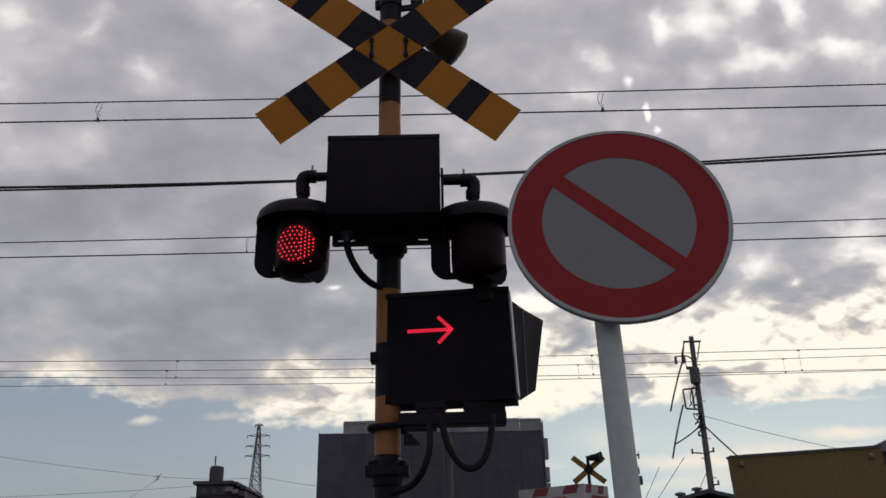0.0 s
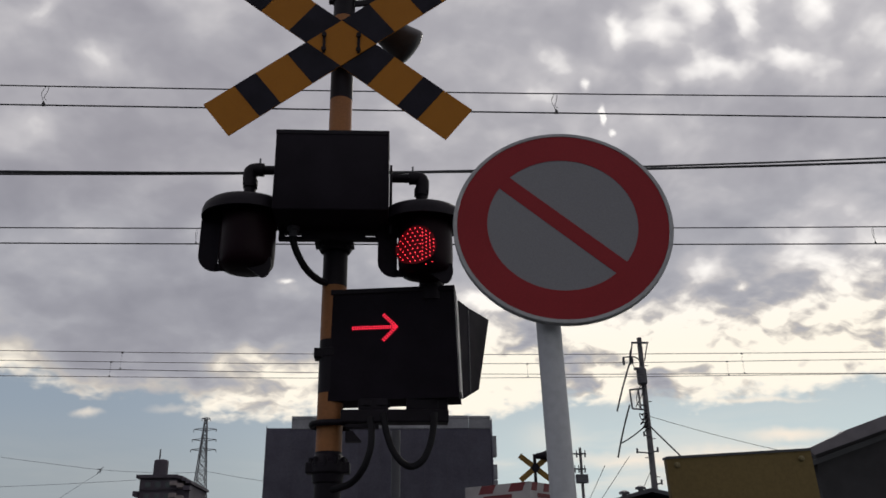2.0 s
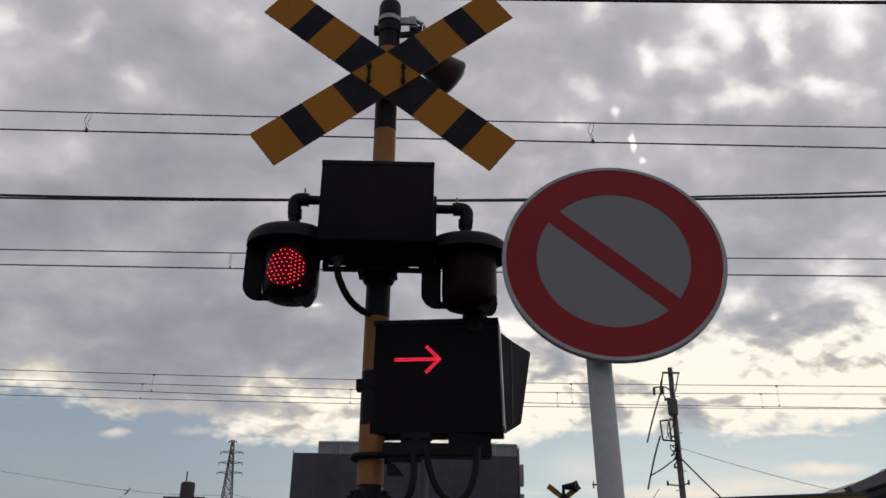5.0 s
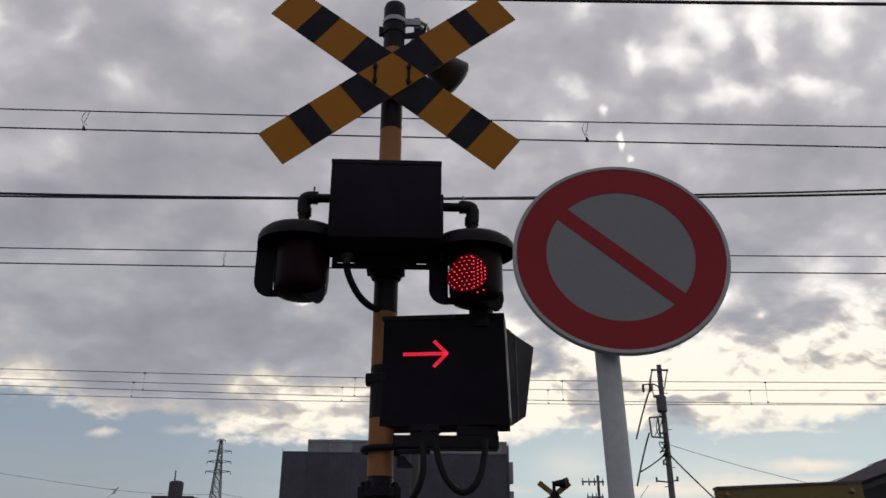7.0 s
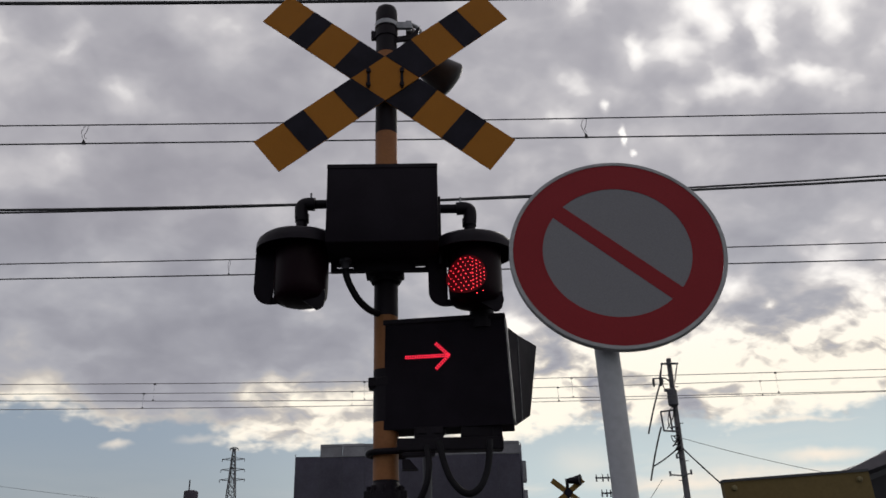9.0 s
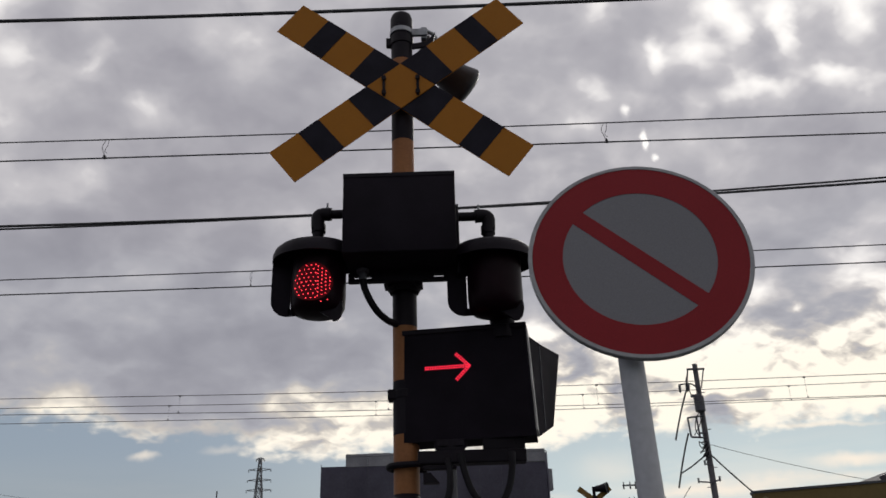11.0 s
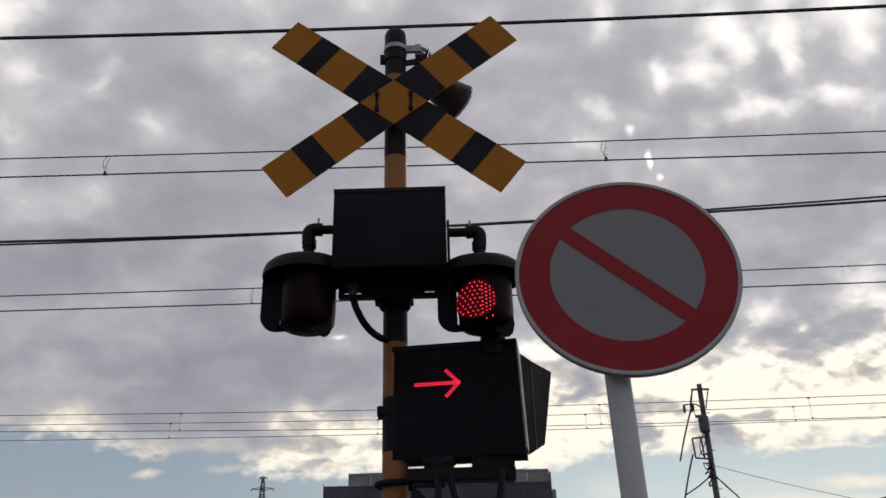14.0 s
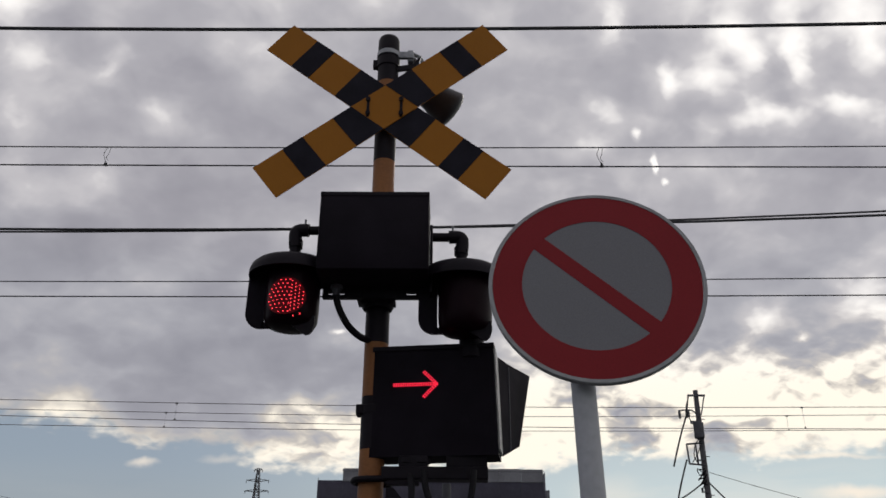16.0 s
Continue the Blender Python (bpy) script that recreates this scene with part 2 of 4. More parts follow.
# ---- materials ----
def mat(name, color, rough=0.5, metal=0.0, var=0.25, scale=6.0, bump=0.15, fine_scale=90.0, dirt=None, spec=0.5, emit=None, estr=0.0, random_tint=0.0):
    """Principled surface with two scales of variation and a fine relief."""
    m = bpy.data.materials.new(name)
    m.use_nodes = True
    t = m.node_tree
    b = t.nodes["Principled BSDF"]
    b.inputs["Roughness"].default_value, b.inputs["Metallic"].default_value = rough, metal
    b.inputs["Specular IOR Level"].default_value = spec
    tc = t.nodes.new("ShaderNodeTexCoord")
    n1 = t.nodes.new("ShaderNodeTexNoise")
    n1.inputs["Scale"].default_value, n1.inputs["Detail"].default_value = scale, 5
    n2 = t.nodes.new("ShaderNodeTexNoise")
    n2.inputs["Scale"].default_value, n2.inputs["Detail"].default_value = fine_scale, 3
    for n in (n1, n2):
        t.links.new(tc.outputs["Object"], n.inputs["Vector"])
    ramp = t.nodes.new("ShaderNodeMapRange")
    ramp.inputs[1].default_value, ramp.inputs[2].default_value = 0.35, 0.7
    t.links.new(n1.outputs["Fac"], ramp.inputs[0])
    mx = t.nodes.new("ShaderNodeMix")
    mx.data_type = "RGBA"
    d = dirt or tuple(c * (1 - var) for c in color)
    mx.inputs[6].default_value, mx.inputs[7].default_value = (*color, 1), (*d, 1)
    f = t.nodes.new("ShaderNodeMath")
    f.operation = "MULTIPLY"
    f.inputs[1].default_value = 1.0 if dirt is None else var
    t.links.new(ramp.outputs[0], f.inputs[0])
    t.links.new(f.outputs[0], mx.inputs[0])
    out = mx.outputs[2]
    gr = t.nodes.new("ShaderNodeMix")
    gr.data_type, gr.blend_type = "RGBA", "MULTIPLY"
    gr.inputs[0].default_value = 0.35
    g2 = t.nodes.new("ShaderNodeMapRange")
    g2.inputs[1].default_value, g2.inputs[2].default_value, g2.inputs[3].default_value, g2.inputs[4].default_value = 0.3, 0.7, 0.7, 1.15
    t.links.new(n2.outputs["Fac"], g2.inputs[0])
    t.links.new(out, gr.inputs[6])
    t.links.new(g2.outputs[0], gr.inputs[7])
    out = gr.outputs[2]
    if random_tint:
        oi = t.nodes.new("ShaderNodeObjectInfo")
        rr = t.nodes.new("ShaderNodeMapRange")
        rr.inputs[3].default_value, rr.inputs[4].default_value = 1 - random_tint, 1 + random_tint
        t.links.new(oi.outputs["Random"], rr.inputs[0])
        g3 = t.nodes.new("ShaderNodeMix")
        g3.data_type, g3.blend_type = "RGBA", "MULTIPLY"
        g3.inputs[0].default_value = 1.0
        t.links.new(out, g3.inputs[6])
        t.links.new(rr.outputs[0], g3.inputs[7])
        out = g3.outputs[2]
    t.links.new(out, b.inputs["Base Color"])
    rg = t.nodes.new("ShaderNodeMapRange")
    rg.inputs[3].default_value, rg.inputs[4].default_value = max(0.03, rough - 0.1), min(1, rough + 0.12)
    t.links.new(n1.outputs["Fac"], rg.inputs[0])
    t.links.new(rg.outputs[0], b.inputs["Roughness"])
    if bump:
        bp = t.nodes.new("ShaderNodeBump")
        bp.inputs["Strength"].default_value, bp.inputs["Distance"].default_value = bump, 0.003
        t.links.new(n2.outputs["Fac"], bp.inputs["Height"])
        t.links.new(bp.outputs[0], b.inputs["Normal"])
    if emit:
        b.inputs["Emission Color"].default_value = (*emit, 1)
        b.inputs["Emission Strength"].default_value = estr
    return m


BLACK = mat("black_paint", (0.0125, 0.0095, 0.0145), 0.5, var=0.4, scale=9, bump=0.1, spec=0.12)
BLACK_MATT = mat("matt_black_paint", (0.0115, 0.0085, 0.0140), 0.75, var=0.35, scale=7, bump=0.1, spec=0.12)
# pale grey that carries the skylight on the black box's side
SIDE_LIT = mat("patchy_lit_grey", (0.58, 0.56, 0.55), 0.5, var=0.5, scale=14, bump=0.1, dirt=(0.12, 0.11, 0.12))
HORN_GREY = mat("horn_enamel", (0.045, 0.042, 0.048), 0.45, var=0.3, scale=9, bump=0.08, spec=0.3)
STRIPE_BLACK = mat("board_black", (0.0135, 0.012, 0.0205), 0.6, var=0.35, scale=10, bump=0.05, spec=0.12)
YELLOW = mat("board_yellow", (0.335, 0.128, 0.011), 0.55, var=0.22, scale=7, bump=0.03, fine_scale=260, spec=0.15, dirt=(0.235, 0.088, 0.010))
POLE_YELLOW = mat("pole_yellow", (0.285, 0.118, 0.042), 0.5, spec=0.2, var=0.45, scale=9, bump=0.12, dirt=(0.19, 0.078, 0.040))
RUBBER = mat("black_rubber", (0.012, 0.011, 0.014), 0.55, spec=0.12, var=0.3, scale=20, bump=0.2)
GALV = mat("galvanised_steel", (0.30, 0.31, 0.33), 0.45, metal=0.6, var=0.35, scale=26, bump=0.12)
POST_WHITE = mat("weathered_white_post", (0.43, 0.44, 0.475), 0.55, var=0.3, scale=5, bump=0.0, fine_scale=40, dirt=(0.35, 0.355, 0.385))
# white sheeting in grey: the dimness of the unlit face is in the colour
SIGN_WHITE = mat("unlit_white_sheet", (0.182, 0.182, 0.199), 0.55, spec=0.2, var=0.25, scale=3.0, bump=0.03, fine_scale=260, dirt=(0.162, 0.161, 0.180))
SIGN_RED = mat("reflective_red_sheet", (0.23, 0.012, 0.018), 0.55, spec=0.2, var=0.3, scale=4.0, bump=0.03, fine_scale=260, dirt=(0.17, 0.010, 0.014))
ALU = mat("aluminium_rim", (0.33, 0.335, 0.35), 0.55, metal=0.0, var=0.25, scale=15, bump=0.05)
LENS = mat("smoked_red_lens", (0.010, 0.0025, 0.0055), 0.35, var=0.3, scale=12, bump=0.0, spec=0.07)
LED = mat("red_led", (0.5, 0.02, 0.03), 0.3, var=0.1, bump=0.0, emit=(1.0, 0.036, 0.055), estr=2.6)
LED_GLOW = mat("lit_red_lens", (0.012, 0.002, 0.003), 0.4, var=0.1, bump=0.0, spec=0.1, emit=(0.034, 0.0005, 0.0016), estr=1.0)
LED_ARROW = mat("red_arrow_led", (0.5, 0.02, 0.03), 0.3, var=0.1, bump=0.0, emit=(1.0, 0.025, 0.07), estr=1.1)
ARROW_FIELD = mat("arrow_glow_strip", (0.30, 0.01, 0.02), 0.4, var=0.1, bump=0.0, emit=(0.24, 0.002, 0.012), estr=1.0)
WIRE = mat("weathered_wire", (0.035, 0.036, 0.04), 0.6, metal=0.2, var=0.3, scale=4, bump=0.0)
# paler grey than the near wire, for the thin and far runs
WIRE_FAR = mat("pale_wire_far", (0.09, 0.085, 0.085), 0.6, metal=0.2, var=0.3, scale=4, bump=0.0)
CONCRETE = mat("concrete_pole", (0.14, 0.135, 0.145), 0.85, var=0.3, scale=3, bump=0.25, fine_scale=30)
TRANSF = mat("transformer_grey", (0.10, 0.10, 0.115), 0.55, spec=0.25, var=0.25, scale=5, bump=0.1)
STEEL_FAR = mat("pylon_steel", (0.17, 0.175, 0.19), 0.6, metal=0.3, var=0.2, scale=0.4, bump=0.0)
NET = mat("scaffold_netting", (0.150, 0.143, 0.190), 0.85, var=0.22, scale=0.5, bump=0.2, fine_scale=6, random_tint=0.08)
NET_TOP = mat("pale_netting", (0.34, 0.34, 0.37), 0.8, var=0.25, scale=0.6, bump=0.2, fine_scale=6, random_tint=0.10)
SCAFF = mat("scaffold_tube", (0.20, 0.20, 0.22), 0.5, metal=0.5, var=0.2, scale=2, bump=0.0)
APT_WALL = mat("apartment_render", (0.068, 0.056, 0.074), 0.85, var=0.3, scale=0.25, bump=0.1, fine_scale=3)
APT_PALE = mat("apartment_parapet", (0.24, 0.20, 0.20), 0.8, var=0.25, scale=0.3, bump=0.1, fine_scale=3)
GLASS_DARK = mat("dark_window_glass", (0.03, 0.035, 0.04), 0.12, var=0.2, scale=0.5, bump=0.0)
YELLOW_BOARD = mat("faded_yellow_board", (0.150, 0.106, 0.040), 0.65, spec=0.2, var=0.35, scale=2.5, bump=0.08, dirt=(0.110, 0.080, 0.037))
CAP_TAN = mat("tan_cap", (0.20, 0.165, 0.085), 0.6, spec=0.2, var=0.3, scale=40, bump=0.05)
FAR_YELLOW = mat("dull_yellow_board", (0.21, 0.125, 0.035), 0.6, var=0.3, scale=4, bump=0.03, spec=0.15)
HUT_ROOF = mat("grey_fascia", (0.14, 0.125, 0.145), 0.6, var=0.25, scale=4, bump=0.1)
HUT_WALL = mat("dark_cladding", (0.013, 0.011, 0.016), 0.7, var=0.3, scale=5, bump=0.15)
# white paint taken down to grey, with the beam's shade in it
BEAM_WHITE = mat("shaded_white_paint", (0.36, 0.335, 0.345), 0.5, var=0.3, scale=2, bump=0.08)
BEAM_RED = mat("red_beam_paint", (0.15, 0.013, 0.02), 0.5, var=0.3, scale=2, bump=0.08)
ROOF_DARK = mat("dark_roof_tiles", (0.045, 0.045, 0.055), 0.6, var=0.3, scale=1.5, bump=0.2)
ASPHALT = mat("asphalt", (0.055, 0.055, 0.057), 0.9, var=0.3, scale=0.6, bump=0.5, fine_scale=60)


# ---- builders ----
def finish(bm, name, material, smooth=False):
    bmesh.ops.recalc_face_normals(bm, faces=bm.faces)
    me = bpy.data.meshes.new(name)
    bm.to_mesh(me)
    bm.free()
    for m in material if isinstance(material, (list, tuple)) else [material]:
        me.materials.append(m)
    if smooth:
        for p in me.polygons:
            p.use_smooth = True
        me.set_sharp_from_angle(angle=radians(38))
    return me


def part(name, bm, material, parent, label="", smooth=False):
    ob = new(name, finish(bm, name, material, smooth))
    ob.parent = parent
    if label:
        tagged(ob, label)
    return ob


def thing(name, label, category, at=(0, 0, 0), group="", kind=""):
    e = new(name)
    e.location = at
    e.empty_display_size = 0.1
    return tagged(e, label, category, group, kind)


def box(bm, lo, hi, bevel=0.0, m=None):
    r = bmesh.ops.create_cube(bm, size=1.0)
    vs = r["verts"]
    c = [(a + b) / 2 for a, b in zip(lo, hi)]
    s = [abs(b - a) for a, b in zip(lo, hi)]
    for v in vs:
        v.co = Vector((c[i] + v.co[i] * s[i] for i in range(3)))
    if bevel:
        es = list({e for v in vs for e in v.link_edges})
        g = bmesh.ops.bevel(bm, geom=es, offset=bevel, segments=2, affect="EDGES", profile=0.5)
        vs = list({v for f in g["faces"] for v in f.verts} | {v for v in vs if v.is_valid})
    if m is not None:
        bmesh.ops.transform(bm, matrix=m, verts=vs)
    return bm


def rod(bm, a, b, r, r2=None, seg=16, caps=True):
    a, b = Vector(a), Vector(b)
    d = b - a
    m = Matrix.Translation((a + b) / 2) @ d.to_track_quat("Z", "Y").to_matrix().to_4x4()
    bmesh.ops.create_cone(bm, cap_ends=caps, segments=seg, radius1=r, radius2=r if r2 is None else r2, depth=d.length, matrix=m)
    return bm


def tube(bm, pts, r, seg=10, sub=6):
    """A round tube along a smooth line through the points."""
    P = [Vector(p) for p in pts]
    line = []
    for i in range(len(P) - 1):
        p0, p1, p2, p3 = P[max(i - 1, 0)], P[i], P[i + 1], P[min(i + 2, len(P) - 1)]
        for k in range(sub):
            t = k / sub
            line.append(0.5 * ((2 * p1) + (p2 - p0) * t + (2 * p0 - 5 * p1 + 4 * p2 - p3) * t * t + (3 * p1 - p0 - 3 * p2 + p3) * t ** 3))
    line.append(P[-1])
    rings = []
    ref = None
    for i, p in enumerate(line):
        d = (line[min(i + 1, len(line) - 1)] - line[max(i - 1, 0)]).normalized()
        if ref is None:
            ref = d.orthogonal().normalized()
        ref = (ref - d * ref.dot(d)).normalized()
        o = d.cross(ref)
        rings.append([bm.verts.new(p + r * (math.cos(2 * math.pi * k / seg) * ref + math.sin(2 * math.pi * k / seg) * o)) for k in range(seg)])
    for a, b in zip(rings, rings[1:]):
        for k in range(seg):
            bm.faces.new((a[k], a[(k + 1) % seg], b[(k + 1) % seg], b[k]))
    bm.faces.new(rings[0][::-1])
    bm.faces.new(rings[-1])
    return bm


def prism(bm, outline, depth, m=None):
    """Outline in (x, z), extruded from y = 0 to y = depth."""
    a = [bm.verts.new((x, 0, z)) for x, z in outline]
    b = [bm.verts.new((x, depth, z)) for x, z in outline]
    n = len(a)
    bm.faces.new(a)
    bm.faces.new(b[::-1])
    for i in range(n):
        bm.faces.new((a[i], b[i], b[(i + 1) % n], a[(i + 1) % n]))
    if m is not None:
        bmesh.ops.transform(bm, matrix=m, verts=a + b)
    return bm


def lathe(bm, profile, m, seg=40, start=0.0, stop=2 * math.pi):
    """Profile of (radius, height), turned about z."""
    full = abs(stop - start - 2 * math.pi) < 1e-6
    n = seg if full else seg + 1
    rings = []
    for r, z in profile:
        rings.append([bm.verts.new(m @ Vector((r * math.cos(start + (stop - start) * k / seg), r * math.sin(start + (stop - start) * k / seg), z))) for k in range(n)])
    for a, b in zip(rings, rings[1:]):
        for k in range(seg):
            bm.faces.new((a[k], a[(k + 1) % n], b[(k + 1) % n], b[k]))
    return bm


def B():
    return bmesh.new()


# ---- ground ----
def build_ground():
    bm = B()
    n = 24
    rs = [0, 4, 12, 40, 120, 400, 1200, 3000]
    rings = [[bm.verts.new((0, 0, 0))]]
    for r in rs[1:]:
        rings.append([bm.verts.new((r * math.cos(2 * math.pi * k / n), r * math.sin(2 * math.pi * k / n), 0)) for k in range(n)])
    for k in range(n):
        bm.faces.new((rings[0][0], rings[1][k], rings[1][(k + 1) % n]))
    for a, b in zip(rings[1:], rings[2:]):
        for k in range(n):
            bm.faces.new((a[k], b[k], b[(k + 1) % n], a[(k + 1) % n]))
    g = new("ground", finish(bm, "ground", ASPHALT))
    tagged(g, "grey weathered asphalt ground round the crossing", "ground", kind="structure")


build_ground()

# ---- level crossing signal ----
PX, PY, PR = -0.318, 2.555, 0.046
CX, CY, CZ = -0.32, 2.478, 3.793
ARM_L, ARM_W, ARM_A = 0.611, 0.0885, radians(38.1)


def board_map(side):
    a = ARM_A * side
    return lambda u, v, y: Vector((CX + u * math.cos(a) - v * math.sin(a), y, CZ + u * math.sin(a) + v * math.cos(a)))


def plate(bm, f, corners, y0, y1):
    a = [bm.verts.new(f(u, v, y0)) for u, v in corners]
    b = [bm.verts.new(f(u, v, y1)) for u, v in corners]
    n = len(a)
    bm.faces.new(a)
    bm.faces.new(b[::-1])
    for i in range(n):
        bm.faces.new((a[i], b[i], b[(i + 1) % n], a[(i + 1) % n]))
    return bm


def build_crossbuck(sig):
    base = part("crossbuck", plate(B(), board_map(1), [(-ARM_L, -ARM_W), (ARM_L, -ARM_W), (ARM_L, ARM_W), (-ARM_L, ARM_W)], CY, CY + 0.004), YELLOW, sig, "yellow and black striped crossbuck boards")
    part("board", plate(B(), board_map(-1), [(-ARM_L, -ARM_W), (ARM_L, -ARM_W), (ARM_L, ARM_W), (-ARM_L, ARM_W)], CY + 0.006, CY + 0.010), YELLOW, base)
    s2, c2 = math.sin(2 * ARM_A), math.cos(2 * ARM_A)
    w = ARM_W - 0.0005
    for side, y in ((1, CY), (-1, CY + 0.006)):
        f = board_map(side)
        for end in (1, -1):
            e = end
            u1, u2, u3 = ARM_L * 0.762, ARM_L * 0.595, ARM_L * 0.343
            part("stripe", plate(B(), f, [(e * u2, -w), (e * u1, -w), (e * u1, w), (e * u2, w)], y - 0.0015, y + 0.0001), STRIPE_BLACK, base)
            ia, ib = (ARM_W + w * c2 * e * side) / s2, (ARM_W - w * c2 * e * side) / s2
            part("stripe", plate(B(), f, [(e * ia, -w), (e * u3, -w), (e * u3, w), (e * ib, w)], y - 0.0015, y + 0.0001), STRIPE_BLACK, base)
    # clamp plates and bolts either side of the middle
    for sx in (-1, 1):
        bm = B()
        box(bm, (CX + sx * 0.071 - 0.006, CY - 0.004, CZ - 0.052), (CX + sx * 0.071 + 0.006, CY - 0.0005, CZ + 0.052), 0.001)
        part("clamp_strip", bm, BLACK, base)
        for dz_ in (-0.035, 0.035):
            part("bolt", rod(B(), (CX + sx * 0.071, CY - 0.012, CZ + dz_), (CX + sx * 0.071, CY - 0.003, CZ + dz_), 0.011, seg=6), BLACK, base)
    # brackets behind the boards that hold them to the pole
    for dz_ in (-0.06, 0.06):
        bm = B()
        box(bm, (CX - 0.10, CY + 0.0105, CZ + dz_ - 0.02), (CX + 0.10, CY + 0.024, CZ + dz_ + 0.02), 0.002)
        part("bracket", bm, BLACK, base)


def build_pole(sig):
    cuts = [0, 0.14, 0.34, 0.54, 0.74, 0.94, 1.14, 1.34, 1.54, 1.74, 1.94, 2.138, 2.342, 2.537, 2.745, 2.94, 3.15, 3.35, 3.557, 3.77, 3.965, 4.12]
    for i, (a, b) in enumerate(zip(cuts, cuts[1:])):
        dark = (len(cuts) - i) % 2 == 0
        bm = B()
        rod(bm, (PX, PY, a), (PX, PY, b), PR + (0.0004 if dark else 0), seg=32)
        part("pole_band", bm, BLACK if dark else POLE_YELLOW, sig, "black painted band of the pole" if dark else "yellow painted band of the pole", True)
    bm = B()
    lathe(bm, [(0.0, 4.226), (0.034, 4.223), (0.044, 4.214), (0.049, 4.196), (0.049, 4.145), (0.047, 4.119), (0.0, 4.118)], Matrix.Translation((PX, PY, 0)), 32)
    part("pole_cap", bm, BLACK, sig, "black domed pole cap", True)
    bm = B()
    lathe(bm, [(0.047, 4.108), (0.0525, 4.108), (0.0525, 4.130), (0.047, 4.130)], Matrix.Translation((PX, PY, 0)), 32)
    box(bm, (PX + 0.045, PY - 0.02, 4.10), (PX + 0.115, PY - 0.004, 4.135), 0.002)
    part("cap_clamp", bm, GALV, sig, "galvanised clamp band")
    bm = B()
    lathe(bm, [(0.0465, 4.050), (0.0515, 4.052), (0.0515, 4.094), (0.0465, 4.096)], Matrix.Translation((PX, PY, 0)), 32)
    box(bm, (PX - 0.068, PY - 0.012, 4.052), (PX - 0.046, PY + 0.012, 4.094), 0.003)
    prism(bm, [(PX + 0.045, 4.045), (PX + 0.110, 4.055), (PX + 0.150, 4.105), (PX + 0.140, 4.062), (PX + 0.115, 4.030), (PX + 0.045, 4.020)], 0.012, Matrix.Translation((0, PY - 0.03, 0)))
    part("pole_clamp", bm, BLACK, sig, "black clamp band with a pointed lug")


def build_horn(sig):
    """Loudspeaker horn behind the crossbuck, aimed down to the side."""
    bm = B()
    d = Vector((0.74, 0.35, -0.47)).normalized()
    o = Vector((-0.206, 2.63, 4.040))
    m = Matrix.Translation(o) @ d.to_track_quat("Z", "Y").to_matrix().to_4x4()
    lathe(bm, [(0.0, -0.055), (0.036, -0.052), (0.058, -0.040), (0.064, -0.012), (0.064, 0.030), (0.062, 0.036), (0.064, 0.075), (0.071, 0.120), (0.082, 0.160), (0.090, 0.188), (0.0945, 0.202), (0.0955, 0.210), (0.094, 0.216), (0.088, 0.224), (0.070, 0.234), (0.045, 0.241), (0.0, 0.244)], m, 32)
    horn = part("horn_speaker", bm, HORN_GREY, sig, "dark grey flared horn loudspeaker", True)
    bm = B()
    rod(bm, (PX + 0.09, PY, 4.145), (-0.175, 2.62, 4.10), 0.012)
    box(bm, (-0.232, 2.545, 4.09), (-0.206, 2.60, 4.150), 0.003)
    tube(bm, [(-0.225, 2.57, 4.155), (-0.20, 2.58, 4.15), (-0.17, 2.59, 4.13), (-0.15, 2.60, 4.06)], 0.009)
    part("bracket", bm, GALV, horn, "galvanised bracket")


def build_relay_box(sig):
    bm = B()
    box(bm, (-0.523, 2.243, 2.926), (-0.116, 2.435, 3.240), 0.006)
    body_ = part("junction_box", bm, BLACK_MATT, sig, "large black steel box in front of the pole", True)
    bm = B()
    box(bm, (-0.5240, 2.240, 3.224), (-0.1150, 2.44, 3.2425), 0.003)
    part("lid", bm, BLACK, body_)
    bm = B()
    box(bm, (-0.114, 2.36, 2.885), (-0.104, 2.43, 3.165), 0.002)
    part("hinge", bm, BLACK, body_)
    # foot flange with slots, and the saddle that joins it to the pole
    bm = B()
    for x0, x1 in ((-0.52, -0.499), (-0.474, -0.456), (-0.436, -0.202), (-0.166, -0.10)):
        box(bm, (x0, 2.43, 2.902), (x1, 2.455, 2.915))
    box(bm, (-0.52, 2.43, 2.915), (-0.10, 2.455, 2.950))
    box(bm, (-0.52, 2.43, 2.890), (-0.10, 2.455, 2.902))
    part("flange", bm, BLACK, body_)
    bm = B()
    lathe(bm, [(0.047, 2.878), (0.056, 2.880), (0.066, 2.898), (0.070, 2.91), (0.047, 2.91)], Matrix.Translation((PX, PY - 0.02, 0)), 28)
    box(bm, (-0.392, 2.44, 2.892), (-0.246, 2.54, 2.908), 0.004)
    part("saddle", bm, BLACK, body_, "", True)
    for x in (-0.365, -0.262):
        part("bolt", rod(B(), (x, 2.47, 2.880), (x, 2.47, 2.895), 0.011, seg=6), BLACK, body_)
    bm = B()
    rod(bm, (-0.463, 2.40, 2.885), (-0.463, 2.40, 2.925), 0.014)
    rod(bm, (-0.463, 2.40, 2.912), (-0.463, 2.40, 2.925), 0.024, seg=8)
    part("cable_gland", bm, TRANSF, body_)
    bm = B()
    tube(bm, [(-0.463, 2.40, 2.90), (-0.458, 2.40, 2.86), (-0.440, 2.41, 2.815), (-0.412, 2.44, 2.775), (-0.375, 2.49, 2.755), (-0.335, 2.53, 2.752)], 0.013)
    part("cable", bm, RUBBER, sig, "black flexible cable conduit", True)


